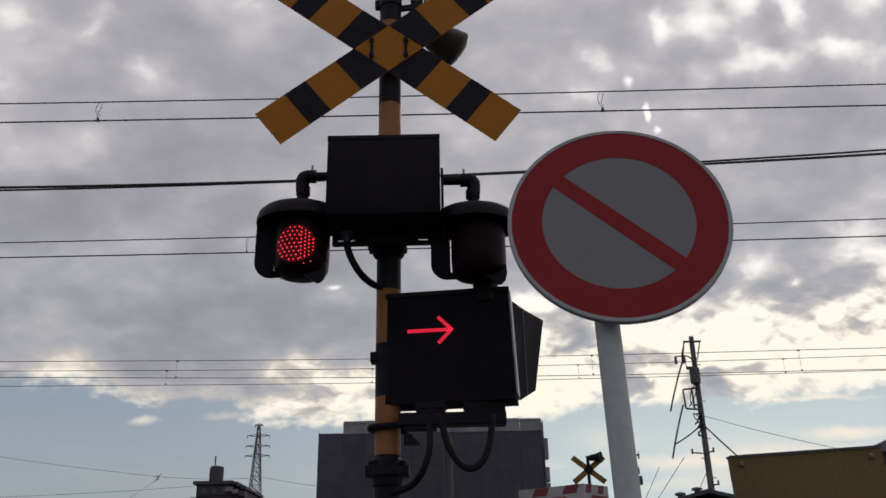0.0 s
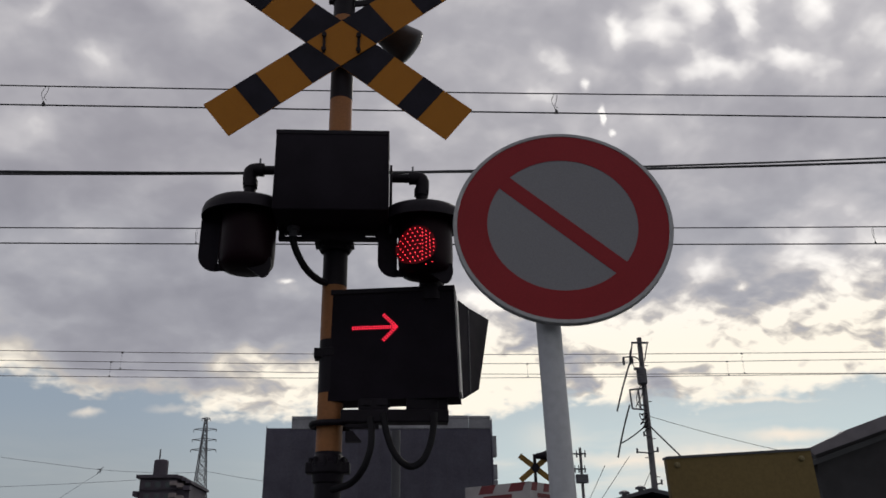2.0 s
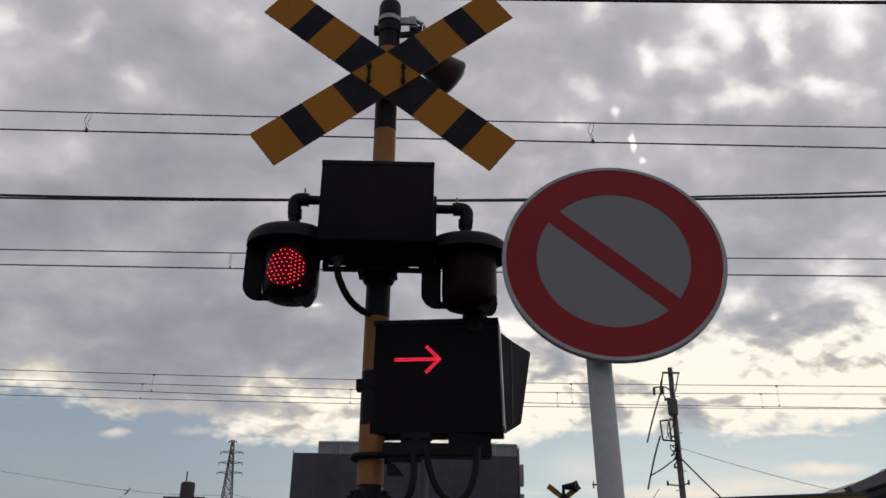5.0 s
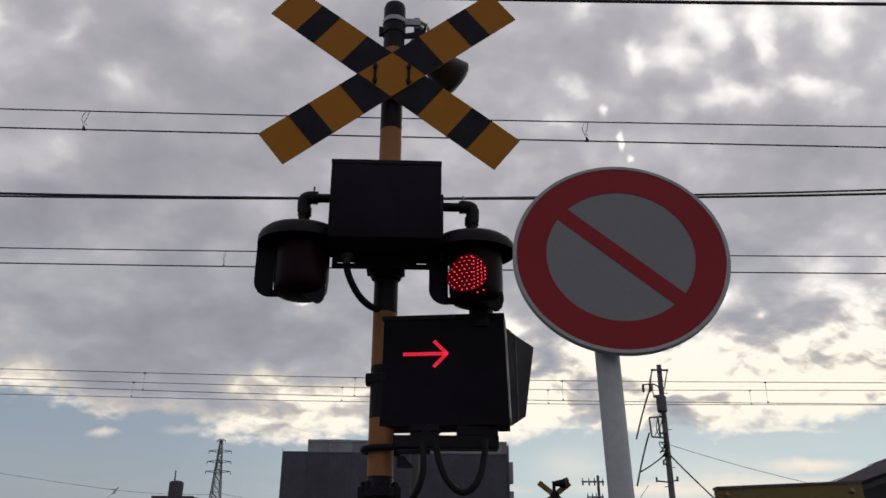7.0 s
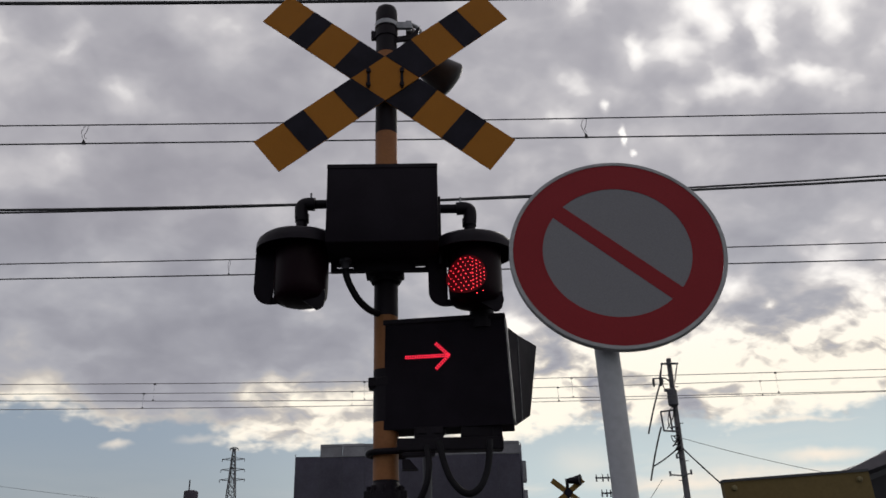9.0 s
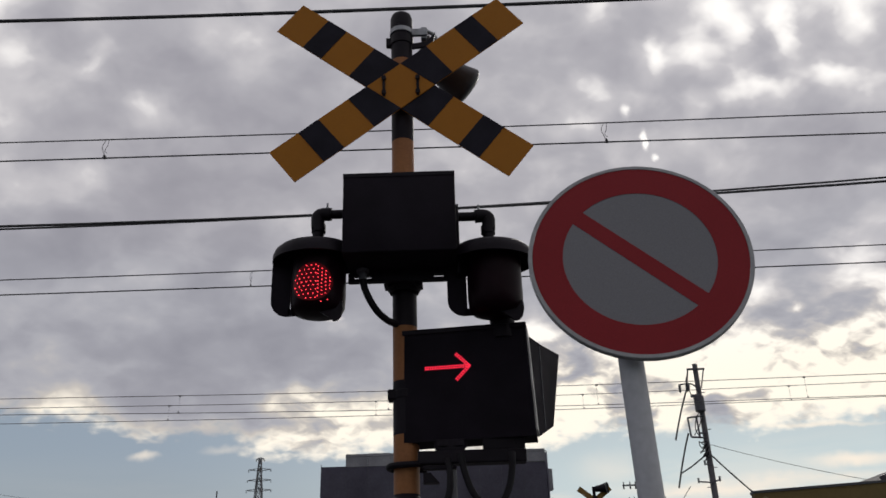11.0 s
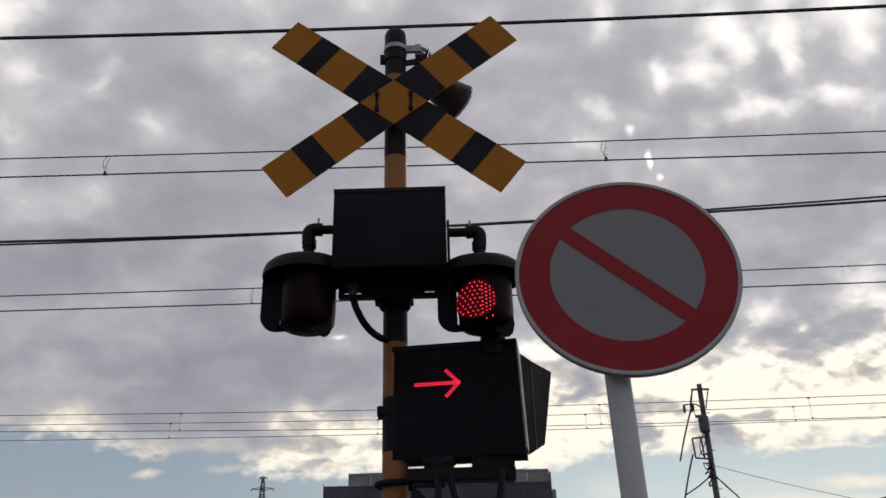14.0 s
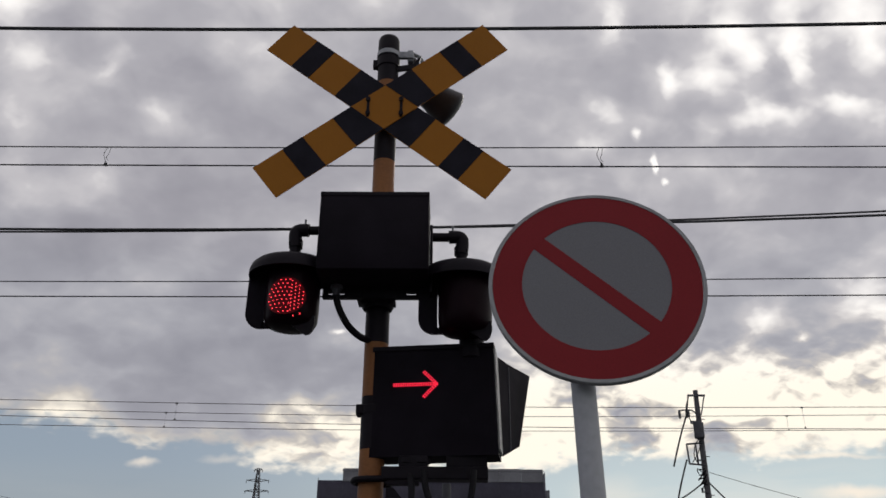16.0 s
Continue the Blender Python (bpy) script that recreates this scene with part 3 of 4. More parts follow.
def led_cluster(centre, drum_x):
    """Points of light in a round field that lies just on the drum; beyond an upright fold they stand closer."""
    ax, ay, az = centre
    bm = B()
    r, fold, step = 0.069, 0.018, 0.0172
    spots = []
    for i in range(-6, 7):
        for j in range(-6, 7):
            x, z = (i + 0.5 * (j % 2)) * step - 0.003, j * step * 0.9
            if x < fold - 0.003 and x * x + z * z < r * r:
                spots.append((x, z))
    for i in range(0, 6):
        for j in range(-7, 8):
            x, z = fold + 0.004 + i * 0.0135, (j + 0.5 * (i % 2)) * step * 0.82 - i * 0.001
            if x * x + z * z < (r + 0.001) ** 2:
                spots.append((x, z))
    spots += [(0.034, -0.078), (0.056, -0.068)]
    for x, z in spots:
        off = ax + x - drum_x
        y = -math.sqrt(max(0.1015 ** 2 - off * off, 0.035 ** 2)) - 0.002
        bmesh.ops.create_icosphere(bm, subdivisions=1, radius=0.0022, matrix=Matrix.Translation((ax + x, ay + y, az + z)))
    # lit patch of the lens round the points
    n = 14
    def skin(x, z):
        off = ax + x - drum_x
        return bm.verts.new((ax + x, ay - math.sqrt(max(0.1015 ** 2 - off * off, 0.035 ** 2)) - 0.0004, az + z))
    cols = []
    for i in range(n + 1):
        x = -0.072 + 0.144 * i / n
        h = math.sqrt(max(0.0725 ** 2 - x * x, 0.0001))
        cols.append([skin(x, h * (j / 4 - 1)) for j in range(9)])
    for p, q in zip(cols, cols[1:]):
        for j in range(8):
            bm.faces.new((p[j], q[j], q[j + 1], p[j + 1])).material_index = 1
    return bm


def build_lamp(sig, axis, ztop, zbot, led):
    ax, ay, _ = axis
    r = 0.099
    h = ztop - zbot
    M = Matrix.Translation((ax, ay, 0))
    bm = B()
    lathe(bm, [(0.0, ztop - 0.02), (r, ztop - 0.02), (r + 0.001, zbot + 0.06), (r - 0.002, zbot + 0.018), (r - 0.012, zbot + 0.002), (r * 0.55, zbot - 0.010), (0.0, zbot - 0.012)], M, 48)
    lamp = part("flashing_lamp", bm, LENS, sig, "dark red drum lamp under a black brim", True)
    # brim: a shallow dome that overhangs the drum
    bm = B()
    prof = [(0.0, 0.030), (0.045, 0.029), (0.095, 0.022), (0.128, 0.010), (0.144, -0.006), (0.150, -0.026), (0.1505, -0.046), (0.1475, -0.047), (0.146, -0.026), (0.140, -0.008), (0.124, 0.004), (0.09, 0.014), (0.0, 0.018)]
    lathe(bm, prof, Matrix.Translation((ax - 0.010, ay - 0.012, ztop - 0.015)) @ Matrix.Diagonal((1.06, 0.92, 1, 1)), 48)
    part("brim", bm, BLACK, lamp, "black overhanging brim", True)
    # side shade with rounded lower corner, standing off the drum by a slit
    def shade(x0, x1, rad):
        o = [(x1, ztop + 0.0), (x1, zbot - 0.004)]
        for k in range(9):
            a = math.pi * 1.5 - k * math.pi / 16
            o.append((x0 + rad + rad * math.cos(a), zbot - 0.004 + rad + rad * math.sin(a)))
        for k in range(5):
            a = math.pi - k * math.pi / 8
            o.append((x0 + 0.012 + 0.012 * math.cos(a), ztop - 0.014 + 0.012 * math.sin(a)))
        return o
    bm = B()
    prism(bm, shade(ax - 0.174, ax - 0.1030, 0.060), 0.008, Matrix.Translation((0, ay + 0.005, 0)))
    box(bm, (ax - 0.109, ay + 0.005, zbot - 0.003), (ax - 0.02, ay + 0.013, zbot + 0.022))
    box(bm, (ax - 0.109, ay + 0.005, ztop - 0.06), (ax - 0.02, ay + 0.013, ztop))
    part("side_shade", bm, BLACK_MATT, lamp, "flat black shade beside the drum")
    # drain lug
    bm = B()
    prism(bm, [(ax + 0.005, zbot - 0.004), (ax + 0.094, zbot + 0.03), (ax + 0.097, zbot - 0.004), (ax + 0.090, zbot - 0.030), (ax + 0.078, zbot - 0.043), (ax + 0.064, zbot - 0.046), (ax + 0.050, zbot - 0.036)], 0.012, Matrix.Translation((0, ay - 0.05, 0)))
    part("drain_lug", bm, BLACK, lamp)
    leds = part("lit_lens", led_cluster((led[0], ay, led[1]), ax), [LED, LED_GLOW], lamp, "round array of glowing red points")
    return lamp, leds


def build_arm(sig, xa, xb, y, z, zd):
    sgn = 1 if xb > xa else -1
    bm = B()
    rod(bm, (xa, y, z), (xb - sgn * 0.02, y, z), 0.0175, seg=20)
    tube(bm, [(xb - sgn * 0.040, y, z), (xb - sgn * 0.010, y, z + 0.001), (xb + sgn * 0.009, y, z - 0.008), (xb + sgn * 0.011, y, z - 0.035), (xb + sgn * 0.009, y, z - 0.06)], 0.0255, seg=18)
    rod(bm, (xb + sgn * 0.008, y, z - 0.05), (xb + sgn * 0.008, y, zd), 0.0215, seg=18)
    arm = part("lamp_arm", bm, BLACK, sig, "bent black pipe arm", True)
    bm = B()
    rod(bm, (xb - sgn * 0.028, y, z), (xb - sgn * 0.022, y, z), 0.023, seg=20)
    rod(bm, (xb - sgn * 0.025, y - 0.01, z + 0.02), (xb - sgn * 0.025, y - 0.01, z + 0.043), 0.004, seg=8)
    part("set_screw", bm, GALV, arm)
    bm = B()
    rod(bm, (xb + sgn * 0.007, y, z - 0.075), (xb + sgn * 0.007, y, z - 0.045), 0.0265, seg=20)
    rod(bm, (xb + sgn * 0.007 - 0.025, y - 0.012, z - 0.06), (xb + sgn * 0.007 + 0.025, y - 0.012, z - 0.06), 0.008, seg=8)
    part("union_nut", bm, BLACK, arm, "", True)


AY = 8.0  # turn of the arrow box, degrees


def build_arrow_box(sig):
    M = pose(0.121, 2.447, 0, 0, 0, -AY)
    bm = B()
    prism(bm, [(-0.444, 2.716), (0.0, 2.716), (0.013, 2.308), (-0.450, 2.308)], 0.13, M)
    unit = part("direction_indicator", bm, BLACK_MATT, sig, "black box with a lit red arrow")
    bm = B()
    box(bm, (-0.452, -0.006, 2.700), (0.005, 0.125, 2.720), 0.003, M)
    part("lid", bm, BLACK, unit)
    # arrow of small lamps on a thin glowing strip
    def seg(bm, a, b, n, rows_, sp, rad):
        a, b = Vector((a[0], 0, a[1])), Vector((b[0], 0, b[1]))
        d = (b - a).normalized()
        o = Vector((-d.z, 0, d.x))
        for i in range(n):
            for j in range(rows_):
                p = a + (b - a) * i / (n - 1) + o * (j - (rows_ - 1) / 2) * sp
                bmesh.ops.create_icosphere(bm, subdivisions=1, radius=rad, matrix=M @ Matrix.Translation((p.x, -0.0035, p.z)))
    tail, tip, u1, u2 = (-0.366, 2.570), (-0.208, 2.570), (-0.254, 2.616), (-0.254, 2.523)
    bm = B()
    seg(bm, tail, (tip[0] - 0.004, tip[1]), 19, 2, 0.0072, 0.0026)
    seg(bm, u1, tip, 8, 2, 0.0066, 0.0026)
    seg(bm, u2, tip, 8, 2, 0.0066, 0.0026)
    part("lit_arrow", bm, LED_ARROW, unit, "red arrow of small glowing lamps")
    bm = B()
    for a, b in ((tail, tip), (u1, tip), (u2, tip)):
        a_, b_ = Vector((a[0], a[1])), Vector((b[0], b[1]))
        d = (b_ - a_).normalized()
        o = Vector((-d.y, d.x)) * 0.0068
        a_, b_ = a_ - d * 0.004, b_ + d * 0.003
        prism(bm, [tuple(a_ - o), tuple(b_ - o), tuple(b_ + o), tuple(a_ + o)], 0.0012 + 0.0004 * len(bm.faces) / 6, M @ Matrix.Translation((0, -0.0022, 0)))
    part("arrow_strip", bm, ARROW_FIELD, unit)
    # light on the box's side, as a pale plate and strip, with hinges
    M2 = pose(0.138, 2.58, 0, 0, 0, -25)
    bm = B()
    prism(bm, [(0.002, 2.70), (0.008, 2.70), (0.0195, 2.33), (0.0135, 2.33)], 0.112, M @ Matrix.Translation((0, 0.012, 0)))
    part("lit_side_plate", bm, SIDE_LIT, unit, "patchy pale plate for the lit side of the black box")
    bm = B()
    box(bm, (0.004, -0.016, 2.335), (0.010, -0.010, 2.70), 0.001, M2)
    for z in (2.36, 2.46, 2.58, 2.675):
        rod(bm, M2 @ Vector((0.008, -0.03, z)), M2 @ Vector((0.008, -0.03, z + 0.03)), 0.006, seg=8)
    box(bm, (-0.004, -0.06, 2.685), (0.008, -0.02, 2.715), 0.002, M2)
    part("hinge_strip", bm, SIDE_LIT, unit, "pale grey hinge strip")
    # second unit facing the other way, with a slanted hood
    prof = [(0.0, 2.333), (0.0, 2.704), (0.12, 2.708), (0.355, 2.728), (0.205, 2.405), (0.03, 2.335)]
    bm = B()
    a = [bm.verts.new(M2 @ Vector((0.012, d, z))) for d, z in prof]
    b = [bm.verts.new(M2 @ Vector((-0.36, d, z))) for d, z in prof]
    bm.faces.new(a)
    bm.faces.new(b[::-1])
    for i in range(len(a)):
        bm.faces.new((a[i], b[i], b[(i + 1) % len(a)], a[(i + 1) % len(a)]))
    # paler line put in for the bright gap between box and hood
    seam = box(B(), (0.010, 0.100, 2.365), (0.0150, 0.105, 2.695), 0, M2)
    part("gap_line", seam, TRANSF, unit, "thin grey line for the bright gap beside the hood")
    part("rear_hood", bm, BLACK_MATT, unit, "black slanted hood of the rear indicator")
    # neck up to the lamp above
    bm = B()
    rod(bm, (0.044, 2.49, 2.67), (0.044, 2.49, 2.785), 0.046, seg=28)
    rod(bm, (0.044, 2.49, 2.715), (0.044, 2.49, 2.726), 0.049, seg=28)
    part("neck", bm, BLACK, unit, "", True)
    # support bar with studs below
    bm = B()
    box(bm, (-0.275, 2.465, 2.226), (0.098, 2.53, 2.2705), 0.004)
    box(bm, (-0.215, 2.47, 2.270), (-0.114, 2.53, 2.309), 0.003)
    box(bm, (-0.049, 2.47, 2.270), (0.096, 2.53, 2.309), 0.003)
    bar = part("support_bar", bm, BLACK, sig, "black channel bar under the arrow box")
    for x, y in ((-0.17, 2.50), (0.06, 2.48)):
        part("stud", rod(B(), (x, y, 2.255), (x, y, 2.312), 0.012, seg=8), BLACK, bar)
    for x in (-0.188, -0.135):
        bm = B()
        lathe(bm, [(0.0, 2.305), (0.030, 2.303), (0.032, 2.286), (0.024, 2.281), (0.024, 2.25), (0.0, 2.25)], Matrix.Translation((x, 2.495, 0)), 20)
        part("cable_gland", bm, BLACK, bar, "", True)


def build_clamps(sig):
    bm = B()
    tube(bm, [(PX + 0.07, 2.49, 2.232), (PX + 0.0, PY - 0.062, 2.232), (PX - 0.048, PY - 0.042, 2.232), (PX - 0.062, PY, 2.232), (PX - 0.045, PY + 0.045, 2.232), (PX + 0.0, PY + 0.062, 2.232), (PX + 0.07, PY + 0.05, 2.232)], 0.0115)
    u = part("pole_clamp", bm, BLACK, sig, "black pipe clamp", True)
    bm = B()
    box(bm, (PX + 0.06, 2.47, 2.208), (PX + 0.175, 2.50, 2.222), 0.002)
    prism(bm, [(PX + 0.06, 2.20), (PX + 0.06, 2.165), (PX + 0.115, 2.165), (PX + 0.085, 2.20)], 0.04, Matrix.Translation((0, 2.48, 0)))
    part("bracket", bm, BLACK, u)
    bm = B()
    box(bm, (PX - 0.064, PY - 0.03, 2.47), (PX - 0.03, PY + 0.03, 2.507), 0.004)
    lathe(bm, [(0.0465, 2.472), (0.049, 2.474), (0.049, 2.502), (0.0465, 2.504)], Matrix.Translation((PX, PY, 0)), 28)
    part("knuckle", bm, BLACK, sig, "black clamp knuckle")
    bm = B()
    lathe(bm, [(0.046, 2.03), (0.052, 2.035), (0.056, 2.062), (0.064, 2.068), (0.064, 2.098), (0.056, 2.104), (0.050, 2.125), (0.046, 2.13)], Matrix.Translation((PX, PY, 0)), 32)
    c = part("collar", bm, BLACK, sig, "black bolted pole collar", True)
    for k in range(10):
        a = 2 * math.pi * k / 10 + 0.2
        part("bolt", rod(B(), (PX + 0.060 * math.cos(a), PY + 0.060 * math.sin(a), 2.09), (PX + 0.060 * math.cos(a), PY + 0.060 * math.sin(a), 2.118), 0.009, seg=6), BLACK, c)
    for sx in (-1, 1):
        bm = B()
        box(bm, (PX + sx * 0.060 - 0.016, PY - 0.03, 2.065), (PX + sx * 0.060 + 0.016, PY + 0.03, 2.103), 0.004)
        part("lug", bm, BLACK, c)
    bm = B()
    tube(bm, [(-0.172, 2.44, 2.235), (-0.166, 2.42, 2.18), (-0.171, 2.41, 2.12), (-0.195, 2.42, 2.06), (-0.235, 2.46, 2.022), (-0.30, 2.52, 2.008)], 0.0118)
    part("cable", bm, RUBBER, sig, "black flexible cable conduit", True)
    bm = B()
    tube(bm, [(-0.128, 2.43, 2.25), (-0.118, 2.42, 2.19), (-0.096, 2.41, 2.125), (-0.062, 2.40, 2.08), (-0.028, 2.40, 2.068), (0.006, 2.40, 2.09), (0.030, 2.41, 2.14), (0.042, 2.42, 2.20), (0.046, 2.43, 2.25)], 0.0118)
    part("cable", bm, RUBBER, sig, "black flexible cable conduit", True)


LEDS = []


def build_signal():
    sig = thing("crossing_signal", "yellow and black crossing signal with red lamps and lit arrow", "crossing signal", (0, 0, 0))
    build_pole(sig)
    build_crossbuck(sig)
    build_horn(sig)
    build_relay_box(sig)
    build_arm(sig, -0.522, -0.624, 2.40, 3.157, 2.98)
    build_arm(sig, -0.106, -0.002, 2.40, 3.130, 2.96)
    LEDS.append(build_lamp(sig, (-0.625, 2.405, 0), 3.014, 2.761, (-0.634, 2.847))[1])
    LEDS.append(build_lamp(sig, (0.019, 2.405, 0), 2.991, 2.742, (-0.018, 2.824))[1])
    build_arrow_box(sig)
    build_clamps(sig)


build_signal()


# ---- round traffic sign ----
def build_sign():
    sign = thing("traffic_sign", "round red and white closed-to-vehicles sign on a grey post", "traffic sign")
    sx, sy, sz, R = 0.3780, 1.700, 2.6405, 0.3080
    bm = B()
    rod(bm, (0.383, 1.752, 0), (0.3245, 1.752, 2.60), 0.0335, seg=32)
    post = part("post", bm, POST_WHITE, sign, "pale grey painted steel post", True)
    bm = B()
    lathe(bm, [(0.0, 2.62), (0.025, 2.618), (0.0345, 2.60), (0.0345, 2.585)], Matrix.Translation((0.3245, 1.752, 0)), 28)
    part("cap", bm, POST_WHITE, post, "", True)
    # local frame: x across, z up in the face, -y out of the face
    M = Matrix.Translation((sx, sy, sz)) @ pose(0, 0, 0, 0, 0, -6.0) @ pose(0, 0, 0, -6.5, 0, 0)
    T = M @ pose(0, 0, 0, 90, 0, 0)   # turned profiles: local z points out of the face
    bm = B()
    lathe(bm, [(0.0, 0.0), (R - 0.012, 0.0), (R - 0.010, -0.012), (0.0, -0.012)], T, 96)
    part("plate", bm, SIGN_WHITE, sign, "white reflective face, greyed as unlit", True)
    bm = B()
    lathe(bm, [(R - 0.0115, 0.0025), (R - 0.002, 0.0025), (R, 0.0005), (R, -0.016), (R - 0.009, -0.016), (R - 0.009, -0.001), (R - 0.0115, 0.0025)], T, 96)
    part("rim", bm, ALU, sign, "dull aluminium edge", True)
    bm = B()
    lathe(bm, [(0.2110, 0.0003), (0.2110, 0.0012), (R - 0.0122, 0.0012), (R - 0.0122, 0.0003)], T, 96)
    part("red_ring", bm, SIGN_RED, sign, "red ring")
    a = radians(-43.0)
    bm = B()
    hw = 0.0235
    L = math.sqrt(0.2125 ** 2 - hw ** 2)
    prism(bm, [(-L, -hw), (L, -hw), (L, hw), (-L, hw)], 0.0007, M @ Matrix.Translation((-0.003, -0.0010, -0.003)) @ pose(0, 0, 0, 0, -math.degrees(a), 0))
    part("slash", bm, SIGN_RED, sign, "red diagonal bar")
    for z in (-0.17, 0.15):
        bm = B()
        box(bm, (-0.15, 0.012, z - 0.014), (0.15, 0.030, z + 0.014), 0.002, M)
        part("rail", bm, ALU, sign)
    for z in (2.45, 2.56):
        bm = B()
        lathe(bm, [(0.0345, z), (0.038, z), (0.038, z + 0.03), (0.0345, z + 0.03)], Matrix.Translation((0.3265, 1.752, 0)), 28)
        part("clamp", bm, GALV, sign)


build_sign()


# ---- overhead wires ----
XW = 26.0   # half length of the line between its masts


def rise(x, z, slope, k, mid_x):
    """Height of a wire: a shallow curve round mid_x that runs on straight 7 m to either side."""
    d = abs(x - mid_x)
    return z + slope * x + k * (d * d if d < 7 else 49 + 14 * (d - 7))


def span(bm, y, line, r, seg=6):
    n = 52
    return tube(bm, [(-XW + 2 * XW * i / n, y, rise(-XW + 2 * XW * i / n, *line)) for i in range(n + 1)], r, seg, 1)


def masts(owner, y, lines):
    """Steel masts at both ends, out of the picture, that carry the wires."""
    for x in (-XW, XW):
        tops = [rise(x, *l) for l in lines]
        part("mast", rod(B(), (x, y, 0), (x, y, max(tops) + 0.15), 0.11, seg=12), CONCRETE, owner, "", True)


def build_catenary(y, up, lo, r_up, r_lo, drops, label, material, loop=0.035):
    c = thing("catenary", label, "overhead line", group="overhead lines above the tracks")
    part("messenger_wire", span(B(), y, up, r_up), material, c)
    part("contact_wire", span(B(), y, lo, r_lo), material, c)
    masts(c, y, (up, lo))
    for x in drops:
        a, b = rise(x, *up), rise(x, *lo)
        bm = B()
        # two thin strands that hang in a loose loop, and a clamp on each wire
        d = a - b
        wire = 0.0026 if y < 15 else 0.0016
        tube(bm, [(x - loop * 0.2, y, a), (x - loop, y, a - d * 0.35), (x - loop * 0.6, y, a - d * 0.62), (x, y, b + 0.02)], wire, 6, 4)
        tube(bm, [(x + loop * 0.6, y, a), (x + loop * 0.3, y, a - d * 0.35), (x - loop * 0.2, y, a - d * 0.6), (x + loop * 0.5, y, a - d * 0.74)], wire, 6, 4)
        s = 0.8 if y < 15 else 1.1
        prism(bm, [(x - 0.022 * s, b - 0.006), (x + 0.022 * s, b - 0.006), (x + 0.013 * s, b + 0.03 * s), (x - 0.006 * s, b + 0.052 * s), (x - 0.013 * s, b + 0.02 * s)], 0.02, Matrix.Translation((0, y - 0.01, 0)))
        if y > 15:
            box(bm, (x - 0.028, y - 0.01, a - 0.030), (x + 0.028, y + 0.01, a + 0.010))
        part("dropper", bm, material, c)


build_catenary(6.18, (5.933, 0.003, 0.0009, -1), (5.733, 0.001, 0.0002, -1), 0.0062, 0.0072, [-3.225 + 4.6 * k for k in range(-4, 6)], "dark messenger and contact wire with short droppers", WIRE)
build_catenary(10.9, (6.614, 0.0095, 0.0005, 0), (6.362, 0.0065, 0.0004, 0), 0.0085, 0.0095, [-2.96 + 10.1 * k for k in range(-2, 3)], "dark messenger and contact wire over the farther track", WIRE, 0.02)
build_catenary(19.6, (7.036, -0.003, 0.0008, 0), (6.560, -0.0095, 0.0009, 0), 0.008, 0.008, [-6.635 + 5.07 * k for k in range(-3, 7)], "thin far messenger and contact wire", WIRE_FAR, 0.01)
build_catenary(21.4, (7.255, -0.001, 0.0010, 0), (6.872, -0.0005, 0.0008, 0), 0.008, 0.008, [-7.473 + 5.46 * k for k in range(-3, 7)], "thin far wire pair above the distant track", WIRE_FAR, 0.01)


def build_feeder(y, line, r, label, twin=()):
    f = thing("feeder_cable", label, "cable", group="feeder cables along the tracks")
    part("cable", span(B(), y, line, r), WIRE, f)
    if twin:
        part("cable", span(B(), y + 0.1, twin, r * 0.8), WIRE, f)
    masts(f, y, (line,))


build_feeder(5.5, (4.719, 0.0, 0.0037, -3.1), 0.0105, "black feeder cable strung along the track", (4.775, 0.0085, 0.0037, -3.1))
build_feeder(4.5, (5.912, 0.0, 0.0028, -2.0), 0.0145, "thick black feeder cable high over the road")


